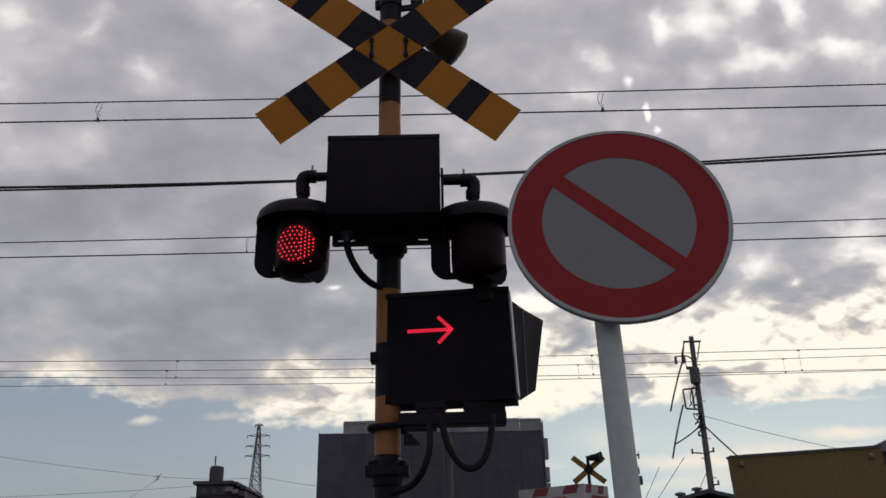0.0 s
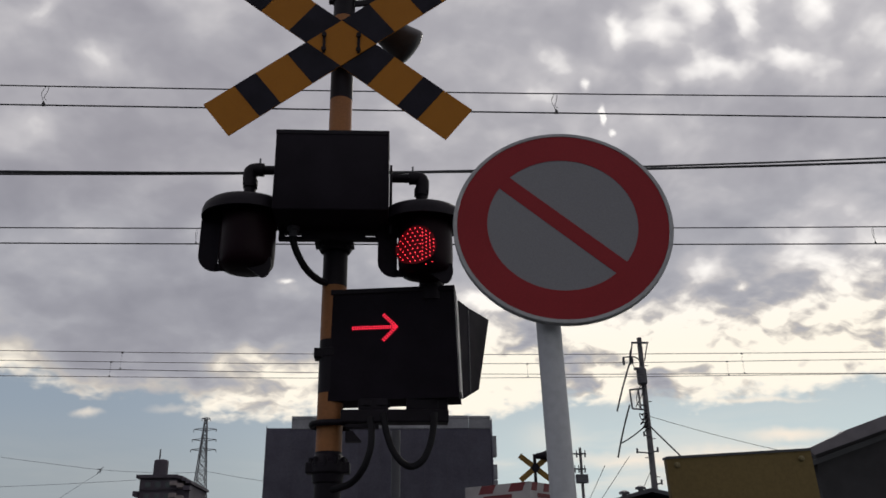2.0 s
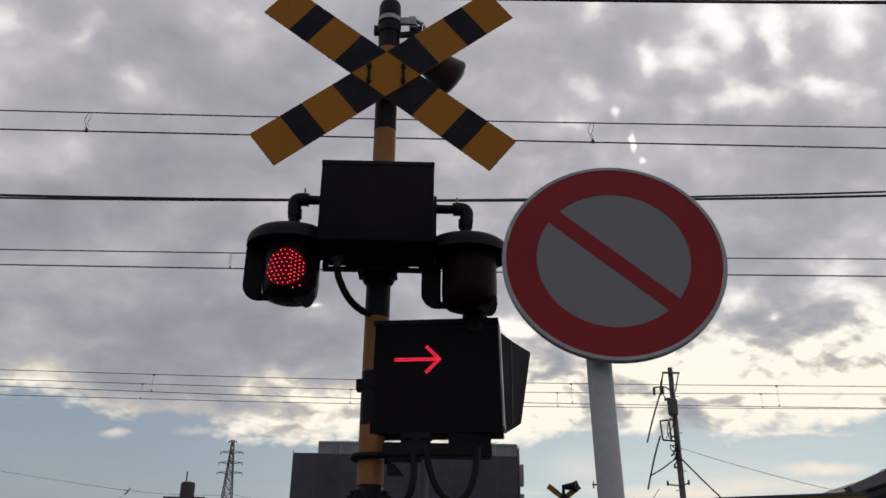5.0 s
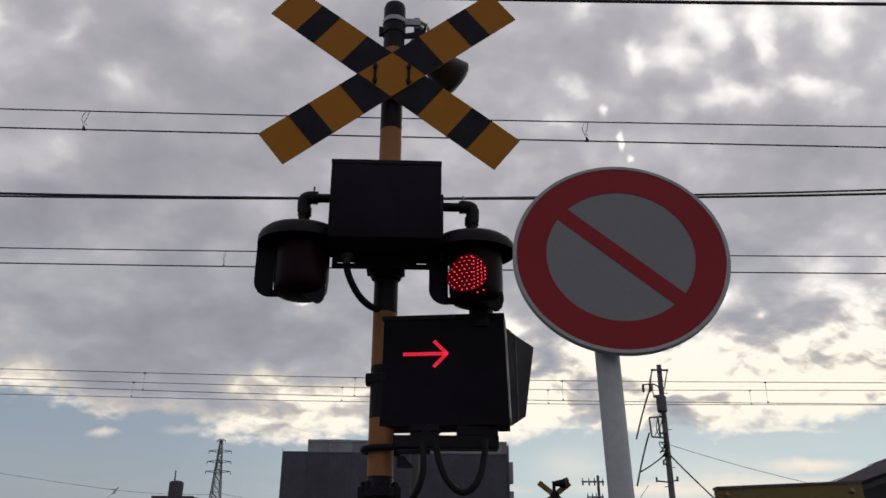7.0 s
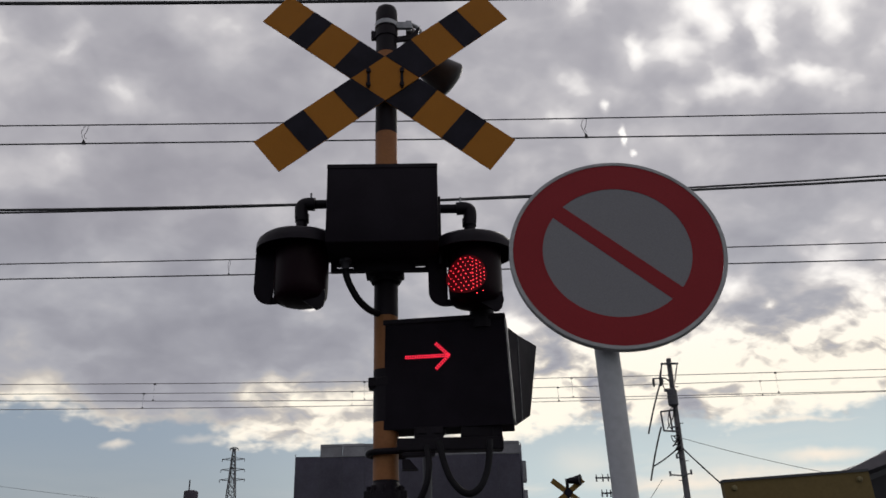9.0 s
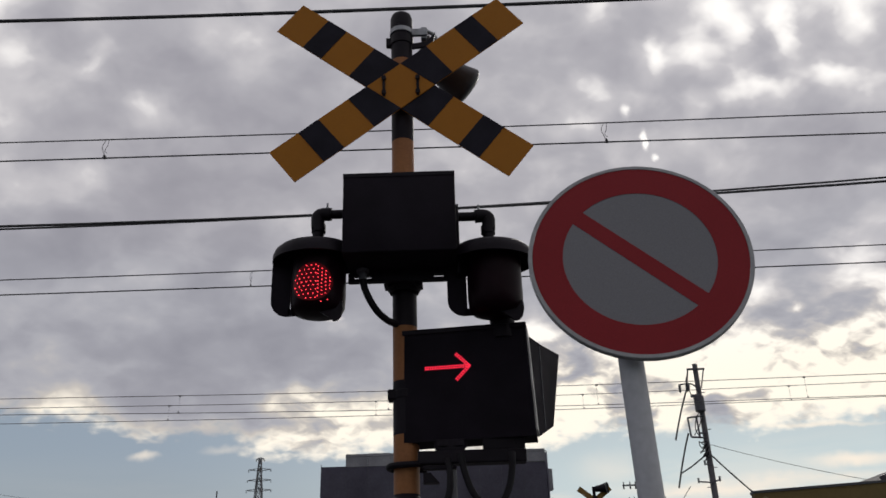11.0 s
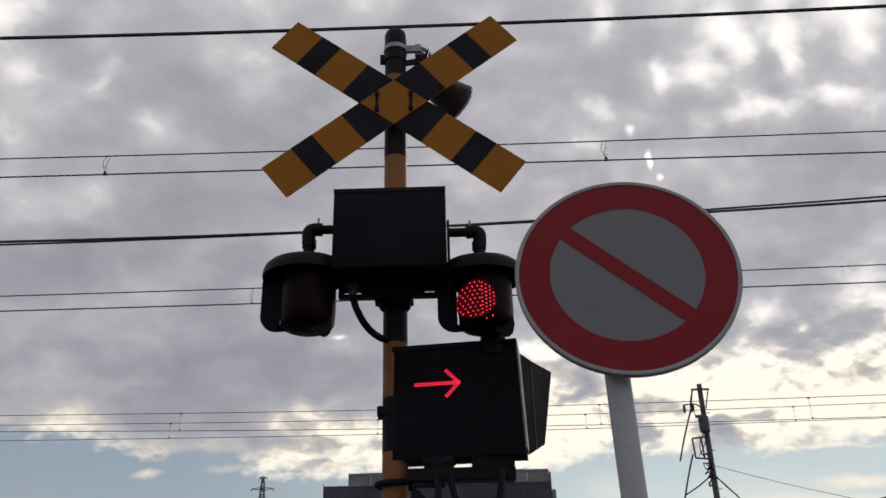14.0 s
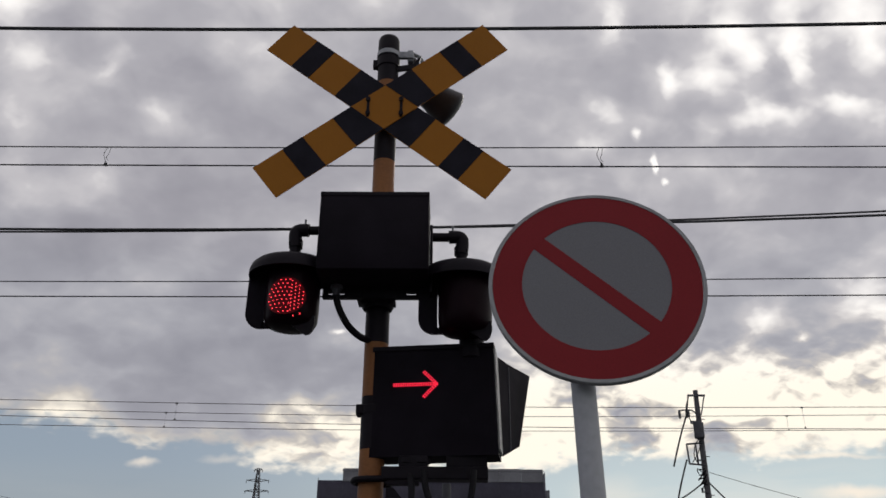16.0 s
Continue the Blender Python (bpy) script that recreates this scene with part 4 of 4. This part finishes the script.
# ---- utility pole ----
def build_utility_pole(x, y, top, detail=True, s=1.0):
    p = thing("utility_pole", "grey concrete utility pole with transformer and brackets" if detail else "distant grey utility pole with crossarm", "utility pole", (x, y, 0), "utility poles")
    part("pole", rod(B(), (0, 0, 0), (0, 0, top), 0.175 * s, 0.118 * s, 20), CONCRETE, p, "", True)
    if detail:
        bm = B()
        box(bm, (-0.48, -0.26, top - 0.35), (0.38, -0.16, top - 0.27))
        rod(bm, (0.34, -0.2, top - 0.32), (0.10, -0.18, top - 1.25), 0.03, seg=8)
        rod(bm, (-0.44, -0.2, top - 0.32), (-0.60, -0.2, top - 1.15), 0.035, seg=8)
        part("crossarm", bm, TRANSF, p)
        bm = B()
        tube(bm, [(0.0, -0.16, top - 1.45), (-0.2, -0.18, top - 1.15), (-0.45, -0.18, top - 1.02), (-0.98, -0.18, top - 1.06)], 0.035, 8)
        part("bracket_arm", bm, TRANSF, p)
        for xx, zz in ((-0.95, top - 1.28), (-0.60, top - 1.25), (-0.52, top - 1.2)):
            bm = B()
            lathe(bm, [(0, 0.22), (0.05, 0.2), (0.075, 0.12), (0.05, 0.08), (0.08, 0.02), (0.05, -0.05), (0.07, -0.12), (0, -0.2)], Matrix.Translation((xx, -0.18, zz)), 12)
            part("insulator", bm, TRANSF, p, "", True)
        bm = B()
        lathe(bm, [(0, 0.55), (0.20, 0.53), (0.24, 0.48), (0.24, -0.5), (0.20, -0.56), (0, -0.57)], Matrix.Translation((-0.16, -0.34, top - 2.05)) @ Matrix.Diagonal((1, 1, 0.72, 1)), 20)
        box(bm, (-0.5, -0.45, top - 1.72), (-0.05, -0.2, top - 1.62))
        part("transformer", bm, TRANSF, p, "grey can transformer", True)
        bm = B()
        for a, b in (((-0.02, top - 2.62), (-0.80, top - 2.70)), ((-0.80, top - 2.70), (-0.76, top - 3.62)), ((-0.76, top - 3.62), (-0.02, top - 3.68)), ((-0.38, top - 2.66), (-0.34, top - 3.66)), ((-0.02, top - 3.45), (-0.36, top - 3.45))):
            rod(bm, (a[0], -0.22, a[1]), (b[0], -0.22, b[1]), 0.045, seg=8)
        part("steel_frame", bm, TRANSF, p)
        bm = B()
        for k in range(7):
            z = top - 3.85 - k * 0.10
            rod(bm, (-0.05, -0.2, z), (-0.35 - 0.1 * math.sin(k * 2.1), -0.25, z - 0.25 + 0.2 * math.cos(k * 3.3)), 0.03, seg=6)
        part("cable_bundle", bm, RUBBER, p, "tangle of black cable ends")
        for pts in (((-0.44, top - 0.4), (-0.62, top - 0.9), (-0.60, top - 1.3)), ((-0.52, top - 1.4), (-0.42, top - 1.7), (-0.22, top - 1.7)),
                    ((-0.20, top - 2.45), (-0.42, top - 2.8), (-0.50, top - 3.3), (-0.30, top - 3.7)), ((-0.10, top - 2.5), (-0.25, top - 3.0), (-0.60, top - 3.55)),
                    ((-0.02, top - 3.9), (-0.35, top - 4.15), (-0.42, top - 3.85), (-0.05, top - 4.2)), ((0.0, top - 4.1), (-0.28, top - 4.5), (-0.02, top - 4.6))):
            part("jumper_cable", tube(B(), [(x_, -0.24, z_) for x_, z_ in pts], 0.022, 6, 5), RUBBER, p)
        for zz, ln in ((top - 4.95, -0.30), (top - 5.75, -0.72), (top - 5.7, 0.28), (top - 7.2, 0.3)):
            bm = B()
            rod(bm, (0, -0.16, zz), (ln, -0.2, zz + 0.06), 0.035, seg=8)
            rod(bm, (ln, -0.2, zz), (ln, -0.2, zz + 0.22), 0.05, seg=8)
            part("bracket", bm, TRANSF, p)
        for k in range(12):
            z = 2.0 + k * 0.9
            part("step_bolt", rod(B(), (0, 0, z), (0.30 if k % 2 else -0.30, 0, z), 0.02, seg=6), TRANSF, p)
    else:
        for dz_, w in ((0.45, 0.75), (1.5, 0.55)):
            bm = B()
            box(bm, (-w * 1.6, -0.2, top - dz_ - 0.05), (w * 0.5, -0.1, top - dz_ + 0.05))
            part("crossarm", bm, TRANSF, p)
            for xx in (-w * 1.5, -w * 0.9, -w * 0.4, w * 0.4):
                part("insulator", rod(B(), (xx, -0.15, top - dz_ - 0.25), (xx, -0.15, top - dz_ + 0.25), 0.06, 0.03, 8), TRANSF, p)
        bm = B()
        box(bm, (-0.5, -0.5, top - 2.5), (0.35, -0.1, top - 1.9), 0.05)
        part("transformer", bm, TRANSF, p)
    return p


build_utility_pole(12.21, 40, 13.33)
build_utility_pole(13.16, 60, 10.95, False, 0.8)


def build_cable(name, pts, r, label, material=None):
    ob = new(name, finish(tube(B(), pts, r, 6, 8), name, material or WIRE))
    tagged(ob, label, "cable", "service cables")


def sagged(a, b, sag, n=8):
    a, b = Vector(a), Vector(b)
    return [tuple(a + (b - a) * i / n - Vector((0, 0, sag * 4 * (i / n) * (1 - i / n)))) for i in range(n + 1)]


build_cable("service_cable", sagged((12.25, 39.8, 8.85), (16.0, 39.5, 5.0), 0.12), 0.035, "black service cable running down from the utility pole")
build_cable("service_cable", sagged((12.1, 39.8, 8.95), (10.75, 39.8, 8.05), 0.06), 0.035, "black service cable with a cut end")
build_cable("service_cable", sagged((11.65, 39.8, 12.2), (10.72, 39.9, 9.6), -0.12), 0.040, "black down lead beside the utility pole")
build_cable("service_cable", sagged((11.35, 39.8, 9.9), (10.56, 39.9, 7.4), -0.12), 0.040, "black down lead below the steel frame")
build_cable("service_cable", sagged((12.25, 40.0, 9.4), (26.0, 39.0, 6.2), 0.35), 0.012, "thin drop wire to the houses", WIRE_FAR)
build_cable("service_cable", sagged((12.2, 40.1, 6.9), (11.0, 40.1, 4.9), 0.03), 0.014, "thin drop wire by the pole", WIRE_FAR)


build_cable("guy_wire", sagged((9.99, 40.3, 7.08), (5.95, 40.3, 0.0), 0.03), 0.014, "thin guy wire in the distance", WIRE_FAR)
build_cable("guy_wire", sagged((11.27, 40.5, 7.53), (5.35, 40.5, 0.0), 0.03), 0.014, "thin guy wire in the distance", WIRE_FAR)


# ---- lattice pylon ----
def build_pylon(x, y, top):
    p = thing("transmission_tower", "far grey steel lattice transmission tower", "pylon", (x, y, 0))
    def half(z):
        return 0.35 + (top - z) * 0.062 if z > top - 24 else 1.84 + (top - 24 - z) * 0.09
    levels = [top - 3.0 * k for k in range(0, int(top / 3.0))] + [0]
    for sx, sy in ((-1, -1), (1, -1), (1, 1), (-1, 1)):
        bm = B()
        for a, b in zip(levels, levels[1:]):
            rod(bm, (sx * half(a), sy * half(a), a), (sx * half(b), sy * half(b), b), 0.19, seg=5)
        part("leg", bm, STEEL_FAR, p)
    bm = B()
    for a, b in zip(levels, levels[1:]):
        ha, hb = half(a), half(b)
        for s in (-1, 1):
            rod(bm, (-ha, s * ha, a), (hb, s * hb, b), 0.10, seg=4)
            rod(bm, (ha, s * ha, a), (-hb, s * hb, b), 0.10, seg=4)
            rod(bm, (s * ha, -ha, a), (s * hb, hb, b), 0.10, seg=4)
            rod(bm, (-hb, s * hb, b), (hb, s * hb, b), 0.10, seg=4)
    part("bracing", bm, STEEL_FAR, p)
    for zz, w in ((top - 4.0, 3.9), (top - 7.6, 4.1), (top - 11.0, 4.3), (top - 0.3, 1.4)):
        bm = B()
        for s in (-1, 1):
            rod(bm, (0, 0, zz - 0.5), (s * w, 0, zz), 0.14, seg=5)
            rod(bm, (0, 0, zz + 0.5), (s * w, 0, zz), 0.12, seg=5)
            rod(bm, (s * w, 0, zz), (s * w, 0, zz - 0.9), 0.13, seg=5)
        part("crossarm", bm, STEEL_FAR, p)


build_pylon(-66.3, 300, 58.9)
build_cable("transmission_line", [(-66.5, 300, 40.2), (-82, 300, 40.2), (-99.7, 300, 41.3), (-120.6, 300, 43.9), (-140, 300, 46.6), (-160, 300, 49.8), (-200, 300, 57.5)], 0.06, "thin far high-voltage line from the tower", STEEL_FAR)
build_cable("transmission_line", sagged((-179.0, 300, 35.3), (-75.2, 300, 38.6), 0.8, 8), 0.06, "thin far high-voltage line from the tower", STEEL_FAR)
build_cable("transmission_line", sagged((-100.5, 300, 40.4), (-128.5, 300, 19.7), -0.6, 8), 0.05, "thin far high-voltage line from the tower", STEEL_FAR)
build_cable("transmission_line", sagged((-64.3, 300, 40.5), (-20, 330, 38), 1.0, 8), 0.06, "thin far high-voltage line from the tower", STEEL_FAR)


def build_line_clamp(x, y, z):
    """Forked suspension clamp that hangs on the far line."""
    bm = B()
    rod(bm, (0.9, 0, 1.1), (0, 0, 0.2), 0.14, seg=6)
    rod(bm, (-1.5, 0, 0.3), (0.2, 0, 0.3), 0.12, seg=6)
    rod(bm, (0, 0, 0.2), (-1.0, 0, -1.2), 0.16, seg=6)
    rod(bm, (0.2, 0, 0.1), (-0.2, 0, -1.1), 0.12, seg=6)
    ob = new("line_clamp", finish(bm, "line_clamp", STEEL_FAR))
    ob.location = (x, y, z)
    tagged(ob, "small grey forked clamp hanging on the far line", "line clamp")


build_line_clamp(-100.3, 300, 41.2)


# ---- apartment block ----
def build_apartment():
    b = thing("apartment_building", "brown apartment block with pale balcony parapets and a round roof tank", "apartment building", (-38.0, 150, 0))
    w0, w1, d, top = -6.0, 3.2, 14, 20.1
    bm = B()
    box(bm, (w0 + 0.4, 0.6, 0), (0.9, d, top))
    box(bm, (0.9, 0.6, 0), (w1 - 0.3, d, top - 1.1))
    part("wall", bm, APT_WALL, b)
    bm = B()
    box(bm, (w0 - 0.1, -0.2, top), (0.9, d + 0.2, top + 0.55))
    for n_ in range(3):
        box(bm, (0.9 + 0.8 * n_, -0.5 - 0.3 * n_, top - 0.15 - 0.42 * n_), (1.75 + 0.8 * n_, d + 0.2, top + 0.28 - 0.42 * n_))
    part("roof", bm, APT_WALL, b)
    bm = B()
    lathe(bm, [(1.24, top + 0.5), (1.24, top + 3.25), (1.20, top + 3.45), (1.0, top + 3.62), (0.55, top + 3.72), (0.0, top + 3.74)], Matrix.Translation((-3.35, 4.5, 0)), 24)
    part("water_tank", bm, APT_WALL, b, "round-topped dark roof tank", True)
    part("aerial", rod(B(), (-3.75, 4.5, top + 3.6), (-3.75, 4.5, top + 5.5), 0.13, seg=6), TRANSF, b)
    for k in range(6):
        z = top - 1.0 - 2.0 * k
        if k:
            bm = B()
            box(bm, (w0 - 0.35, -0.4, z + 0.0), (w0 + 0.5, d * 0.6, z + 0.8))
            part("balcony", bm, APT_WALL, b)
        for n_, (x0, x1) in enumerate(((-0.3, 0.95), (1.0, 2.1), (2.15, 3.3))):
            drop = 0.42 * n_
            bm = B()
            box(bm, (x0, -0.6 - 0.3 * n_, z - 0.30 - drop), (x1, 0.6, z + 0.42 - drop), 0.03)
            part("balcony", bm, APT_PALE if n_ < 2 else APT_WALL, b, "brown balcony parapet")
        bm = B()
        box(bm, (-5.4, 0.2, z - 0.9), (0.9, 0.6, z + 0.6))
        part("wall_panel", bm, APT_WALL, b)
        for x in (-4.6, -2.9, -1.2):
            wd = part("window", box(B(), (x, 0.12, z - 0.6), (x + 1.0, 0.2, z + 0.4)), APT_WALL, b)
            part("pane", box(B(), (x + 0.08, 0.09, z - 0.52), (x + 0.92, 0.12, z + 0.32)), GLASS_DARK, wd)


build_apartment()


# ---- building wrapped in scaffold netting ----
def build_wrapped_building():
    b = thing("scaffolded_building", "building wrapped in dark grey scaffold netting", "building", (0, 70, 0))
    bm = B()
    box(bm, (-10.3, 0.4, 0), (7.7, 14, 13.8))
    part("core", bm, HUT_WALL, b)
    def sheet(name, x0, x1, z0, z1, y, material):
        bm = B()
        n, m_ = 6, max(2, int((z1 - z0) / 1.5))
        g = []
        for j in range(m_ + 1):
            g.append([bm.verts.new((x0 + (x1 - x0) * i / n, y - 0.02 * math.sin(i * 2.3 + j * 1.7 + x0), z0 + (z1 - z0) * j / m_)) for i in range(n + 1)])
        for j in range(m_):
            for i in range(n):
                bm.faces.new((g[j][i], g[j][i + 1], g[j + 1][i + 1], g[j + 1][i]))
        r = bmesh.ops.solidify(bm, geom=bm.faces[:], thickness=0.02)
        part(name, bm, material, b, "", True)
    x = -10.62
    i = 0
    while x < 7.9:
        w = 2.05 if i == 0 else 1.83
        x1 = min(x + w, 7.97)
        top = 14.2 if i == 0 else 14.95 + 0.02 * (i % 3)
        sheet("netting_panel", x + 0.01, x1 - 0.01, 0.2, top - (0.0 if i == 0 else 0.84), -0.1 - 0.01 * (i % 2), NET)
        if i:
            sheet("top_panel", x + 0.02, x1 - 0.02, top - 0.88, top + 0.2, -0.15, NET_TOP)
        part("standard", rod(B(), (x, 0.05, 0), (x, 0.05, top + 0.22), 0.03, seg=6), SCAFF, b)
        x, i = x1, i + 1
    for z in (14.12, 14.95):
        part("ledger", rod(B(), (-8.6, -0.22, z), (7.97, -0.22, z), 0.03, seg=6), SCAFF, b)
    # return of the netting on the far side, and a ladder frame at the corner
    bm = B()
    box(bm, (7.97, -0.1, 0.2), (8.05, 12, 14.9))
    part("side_netting", bm, NET, b)
    for k in range(7):
        bm = B()
        z = 1.0 + 1.8 * k
        box(bm, (8.06, -0.15, z), (8.36, 0.6, z + (1.15 if k % 2 else 1.7)), 0.03)
        part("bracket_frame", bm, SCAFF, b)


build_wrapped_building()
line_post = thing("line_post", "grey steel post beyond the tracks", "post", (-0.05, 24.5, 0))
part("shaft", rod(B(), (0, 0, 0), (0, 0, 6.05), 0.14, 0.13, 16), ROOF_DARK, line_post, "", True)


# ---- signal on the far side ----
def build_far_signal():
    x, y, z = 4.27, 26.0, 5.14
    s = thing("crossing_signal", "far crossing signal with a plain yellow and black crossbuck", "crossing signal", (x, y, 0))
    part("pole", rod(B(), (0, 0.06, 0), (0, 0.06, z + 0.42), 0.05, seg=14), BLACK, s, "", True)
    for side in (1, -1):
        a = ARM_A * side
        m = Matrix.Translation((0, -0.01 * side, z)) @ pose(0, 0, 0, 0, -math.degrees(a), 0)
        bm = B()
        box(bm, (-0.61, -0.004, -0.085), (0.61, 0.004, 0.085), 0, m)
        bd = part("board", bm, FAR_YELLOW, s, "dull yellow crossbuck board")
        for u0, u1 in ((-0.12, 0.12),):
            bm = B()
            box(bm, (u0, -0.009, -0.084), (u1, -0.0041, 0.084), 0, m)
            part("stripe", bm, STRIPE_BLACK, bd)
    bm = B()
    lathe(bm, [(0, -0.15), (0.09, -0.13), (0.11, 0.05), (0.16, 0.22), (0.17, 0.24), (0.0, 0.2)], Matrix.Translation((0.18, 0.0, z + 0.36)) @ pose(0, 0, 0, 90, 20, 60), 18)
    box(bm, (-0.05, 0.0, z + 0.34), (0.2, 0.08, z + 0.42))
    part("horn_speaker", bm, BLACK, s, "", True)


build_far_signal()


# ---- striped height-limit beam ----
def build_beam():
    b = thing("height_limit_beam", "white height-limit beam with slanted red stripes beyond the crossing", "barrier beam", (0, 0, 0))
    A, C, D = Vector((1.60, 20.2, 3.93)), Vector((3.12, 20.0, 4.045)), Vector((3.78, 20.5, 4.02))
    h = 0.62
    def face(a, c, t0, t1, z0, z1, slant, out, depth):
        d = (c - a)
        nrm = Vector((d.y, -d.x, 0)).normalized()
        bm = B()
        pts = []
        for t, z in ((t0, z0), (t1, z0), (t1 + slant, z1), (t0 + slant, z1)):
            pts.append(a + d * t + Vector((0, 0, z - h)) )
        f = [bm.verts.new(p + nrm * out) for p in pts]
        g = [bm.verts.new(p + nrm * (out - depth)) for p in pts]
        bm.faces.new(f)
        bm.faces.new(g[::-1])
        for i in range(4):
            bm.faces.new((f[i], g[i], g[(i + 1) % 4], f[(i + 1) % 4]))
        return bm
    for a, c, stripes in ((A, C, (0.20, 0.66)), (C, D, (0.05, 0.55))):
        w = part("panel", face(a, c, 0, 1, 0, h, 0, 0, 0.12), BEAM_WHITE, b, "white painted panel, darkened as in shade")
        for s in stripes:
            part("stripe", face(a, c, s, s + 0.22, h * 0.68, h * 0.995, 0.06, 0.006, 0.005), BEAM_RED, w)
        fr = (0.28, 0.72) if c is C else (0.3, 0.95)
        part("lettering_bar", face(a, c, fr[0], fr[1], h * 0.44, h * 0.60, 0, 0.006, 0.005), BEAM_RED, w)
        part("lettering_bar", face(a, c, fr[0], fr[1], h * 0.12, h * 0.28, 0, 0.006, 0.005), BEAM_RED, w)
    for p in (A + Vector((0.12, 0.15, 0)), C + Vector((0.0, 0.16, 0)), D + Vector((-0.1, 0.15, 0))):
        part("post", rod(B(), (p.x, p.y, 0), (p.x, p.y, p.z - 0.05), 0.07, seg=14), BEAM_WHITE, b, "", True)


build_beam()


# ---- yellow board and equipment hut beside the road ----
def build_yellow_board():
    y = thing("notice_board", "faded yellow metal board with round bolt caps, edge-on to the road", "notice board", (0, 0, 0))
    bm = B()
    prism(bm, [(0.812, 2.083), (1.308, 2.108), (1.338, 1.30), (0.840, 1.30)], 0.03, Matrix.Translation((0, 2.36, 0)))
    part("panel", bm, YELLOW_BOARD, y)
    bm = B()
    prism(bm, [(0.810, 2.080), (0.810, 2.088), (1.308, 2.113), (1.308, 2.105)], 0.04, Matrix.Translation((0, 2.355, 0)))
    part("trim", bm, ROOF_DARK, y, "dull metal edge trim")
    for x, z in ((0.845, 2.060), (1.271, 2.079)):
        bm = B()
        lathe(bm, [(0, 0.012), (0.007, 0.010), (0.0095, 0.006), (0.0095, 0.0), (0, 0)], Matrix.Translation((x, 2.36, z)) @ pose(0, 0, 0, 90, 0, 0), 16)
        part("bolt_cap", bm, CAP_TAN, y, "dull tan round bolt cap", True)
    for x in (0.93, 1.20):
        part("post", rod(B(), (x, 2.42, 0), (x, 2.42, 2.05), 0.025, seg=14), GALV, y, "", True)


def build_hut():
    h = thing("house", "dark house with a sloping grey roof edge", "house", (0, 0, 0))
    bm = B()
    prism(bm, [(5.03, 0.0), (5.03, 3.20), (5.95, 3.53), (8.4, 4.29), (8.4, 0.0)], 3.0, Matrix.Translation((0, 9.72, 0)))
    part("wall", bm, HUT_WALL, h)
    bm = B()
    prism(bm, [(4.905, 3.109), (4.849, 3.186), (5.30, 3.372), (5.34, 3.40), (5.976, 3.611), (8.715, 4.452), (8.715, 4.275), (5.923, 3.434)], 0.14, Matrix.Translation((0, 9.5, 0)))
    part("roof_edge", bm, HUT_ROOF, h, "grey sloping roof edge")
    bm = B()
    prism(bm, [(4.92, 3.06), (8.7, 4.28), (8.7, 4.22), (4.92, 3.00)], 2.6, Matrix.Translation((0, 9.66, 0)))
    part("roof", bm, ROOF_DARK, h)


build_yellow_board()
build_hut()


# ---- house roof with vents ----
def build_house():
    h = thing("house", "dark-roofed low house with two roof vents", "house", (0, 0, 0))
    bm = B()
    box(bm, (6.9, 30.5, 0), (11.5, 36, 4.35))
    part("wall", bm, APT_WALL, h)
    bm = B()
    prism(bm, [(6.6, 4.3), (9.05, 4.94), (11.8, 4.28), (11.8, 4.18), (9.05, 4.80), (6.6, 4.2)], 6.2, Matrix.Translation((0, 30.0, 0)))
    part("roof", bm, ROOF_DARK, h)
    for x, z in ((8.16, 4.62), (8.77, 4.78)):
        bm = B()
        lathe(bm, [(0.10, 0.0), (0.10, 0.14), (0.19, 0.15), (0.19, 0.22), (0.06, 0.27), (0.0, 0.27)], Matrix.Translation((x, 30.4, z)), 16)
        part("vent", bm, TRANSF, h, "round vent cap", True)


build_house()


# ---- flashing: each array of lights slides behind the dark face of its drum while it is out ----
LEFT_OUT = [0.45, 1.65, 2.85, 4.05, 5.25, 6.45, 7.60, 8.80, 9.98, 11.16, 12.35, 13.55, 14.68]
LEFT_LIT = [1.05, 2.25, 3.45, 4.65, 5.85, 7.05, 8.15, 9.36, 10.55, 11.75, 12.95, 14.15, 15.45]


def flash_rows(lit_first, changes):
    IN, OUT = pose(0, 0, 0), pose(0.028, 0.075, 0)
    state = lit_first
    rows = [(0.0, IN if state else OUT)]
    for t in changes:
        k = math.ceil(t * FPS - 0.01)
        rows.append(((k - 1) / FPS, IN if state else OUT))
        state = not state
        rows.append((k / FPS, IN if state else OUT))
    rows.append((16.0, IN if state else OUT))
    return rows


def motions():
    changes = sorted(LEFT_OUT + LEFT_LIT)
    walk(LEDS[0], flash_rows(True, changes))
    walk(LEDS[1], flash_rows(False, changes))


motions()
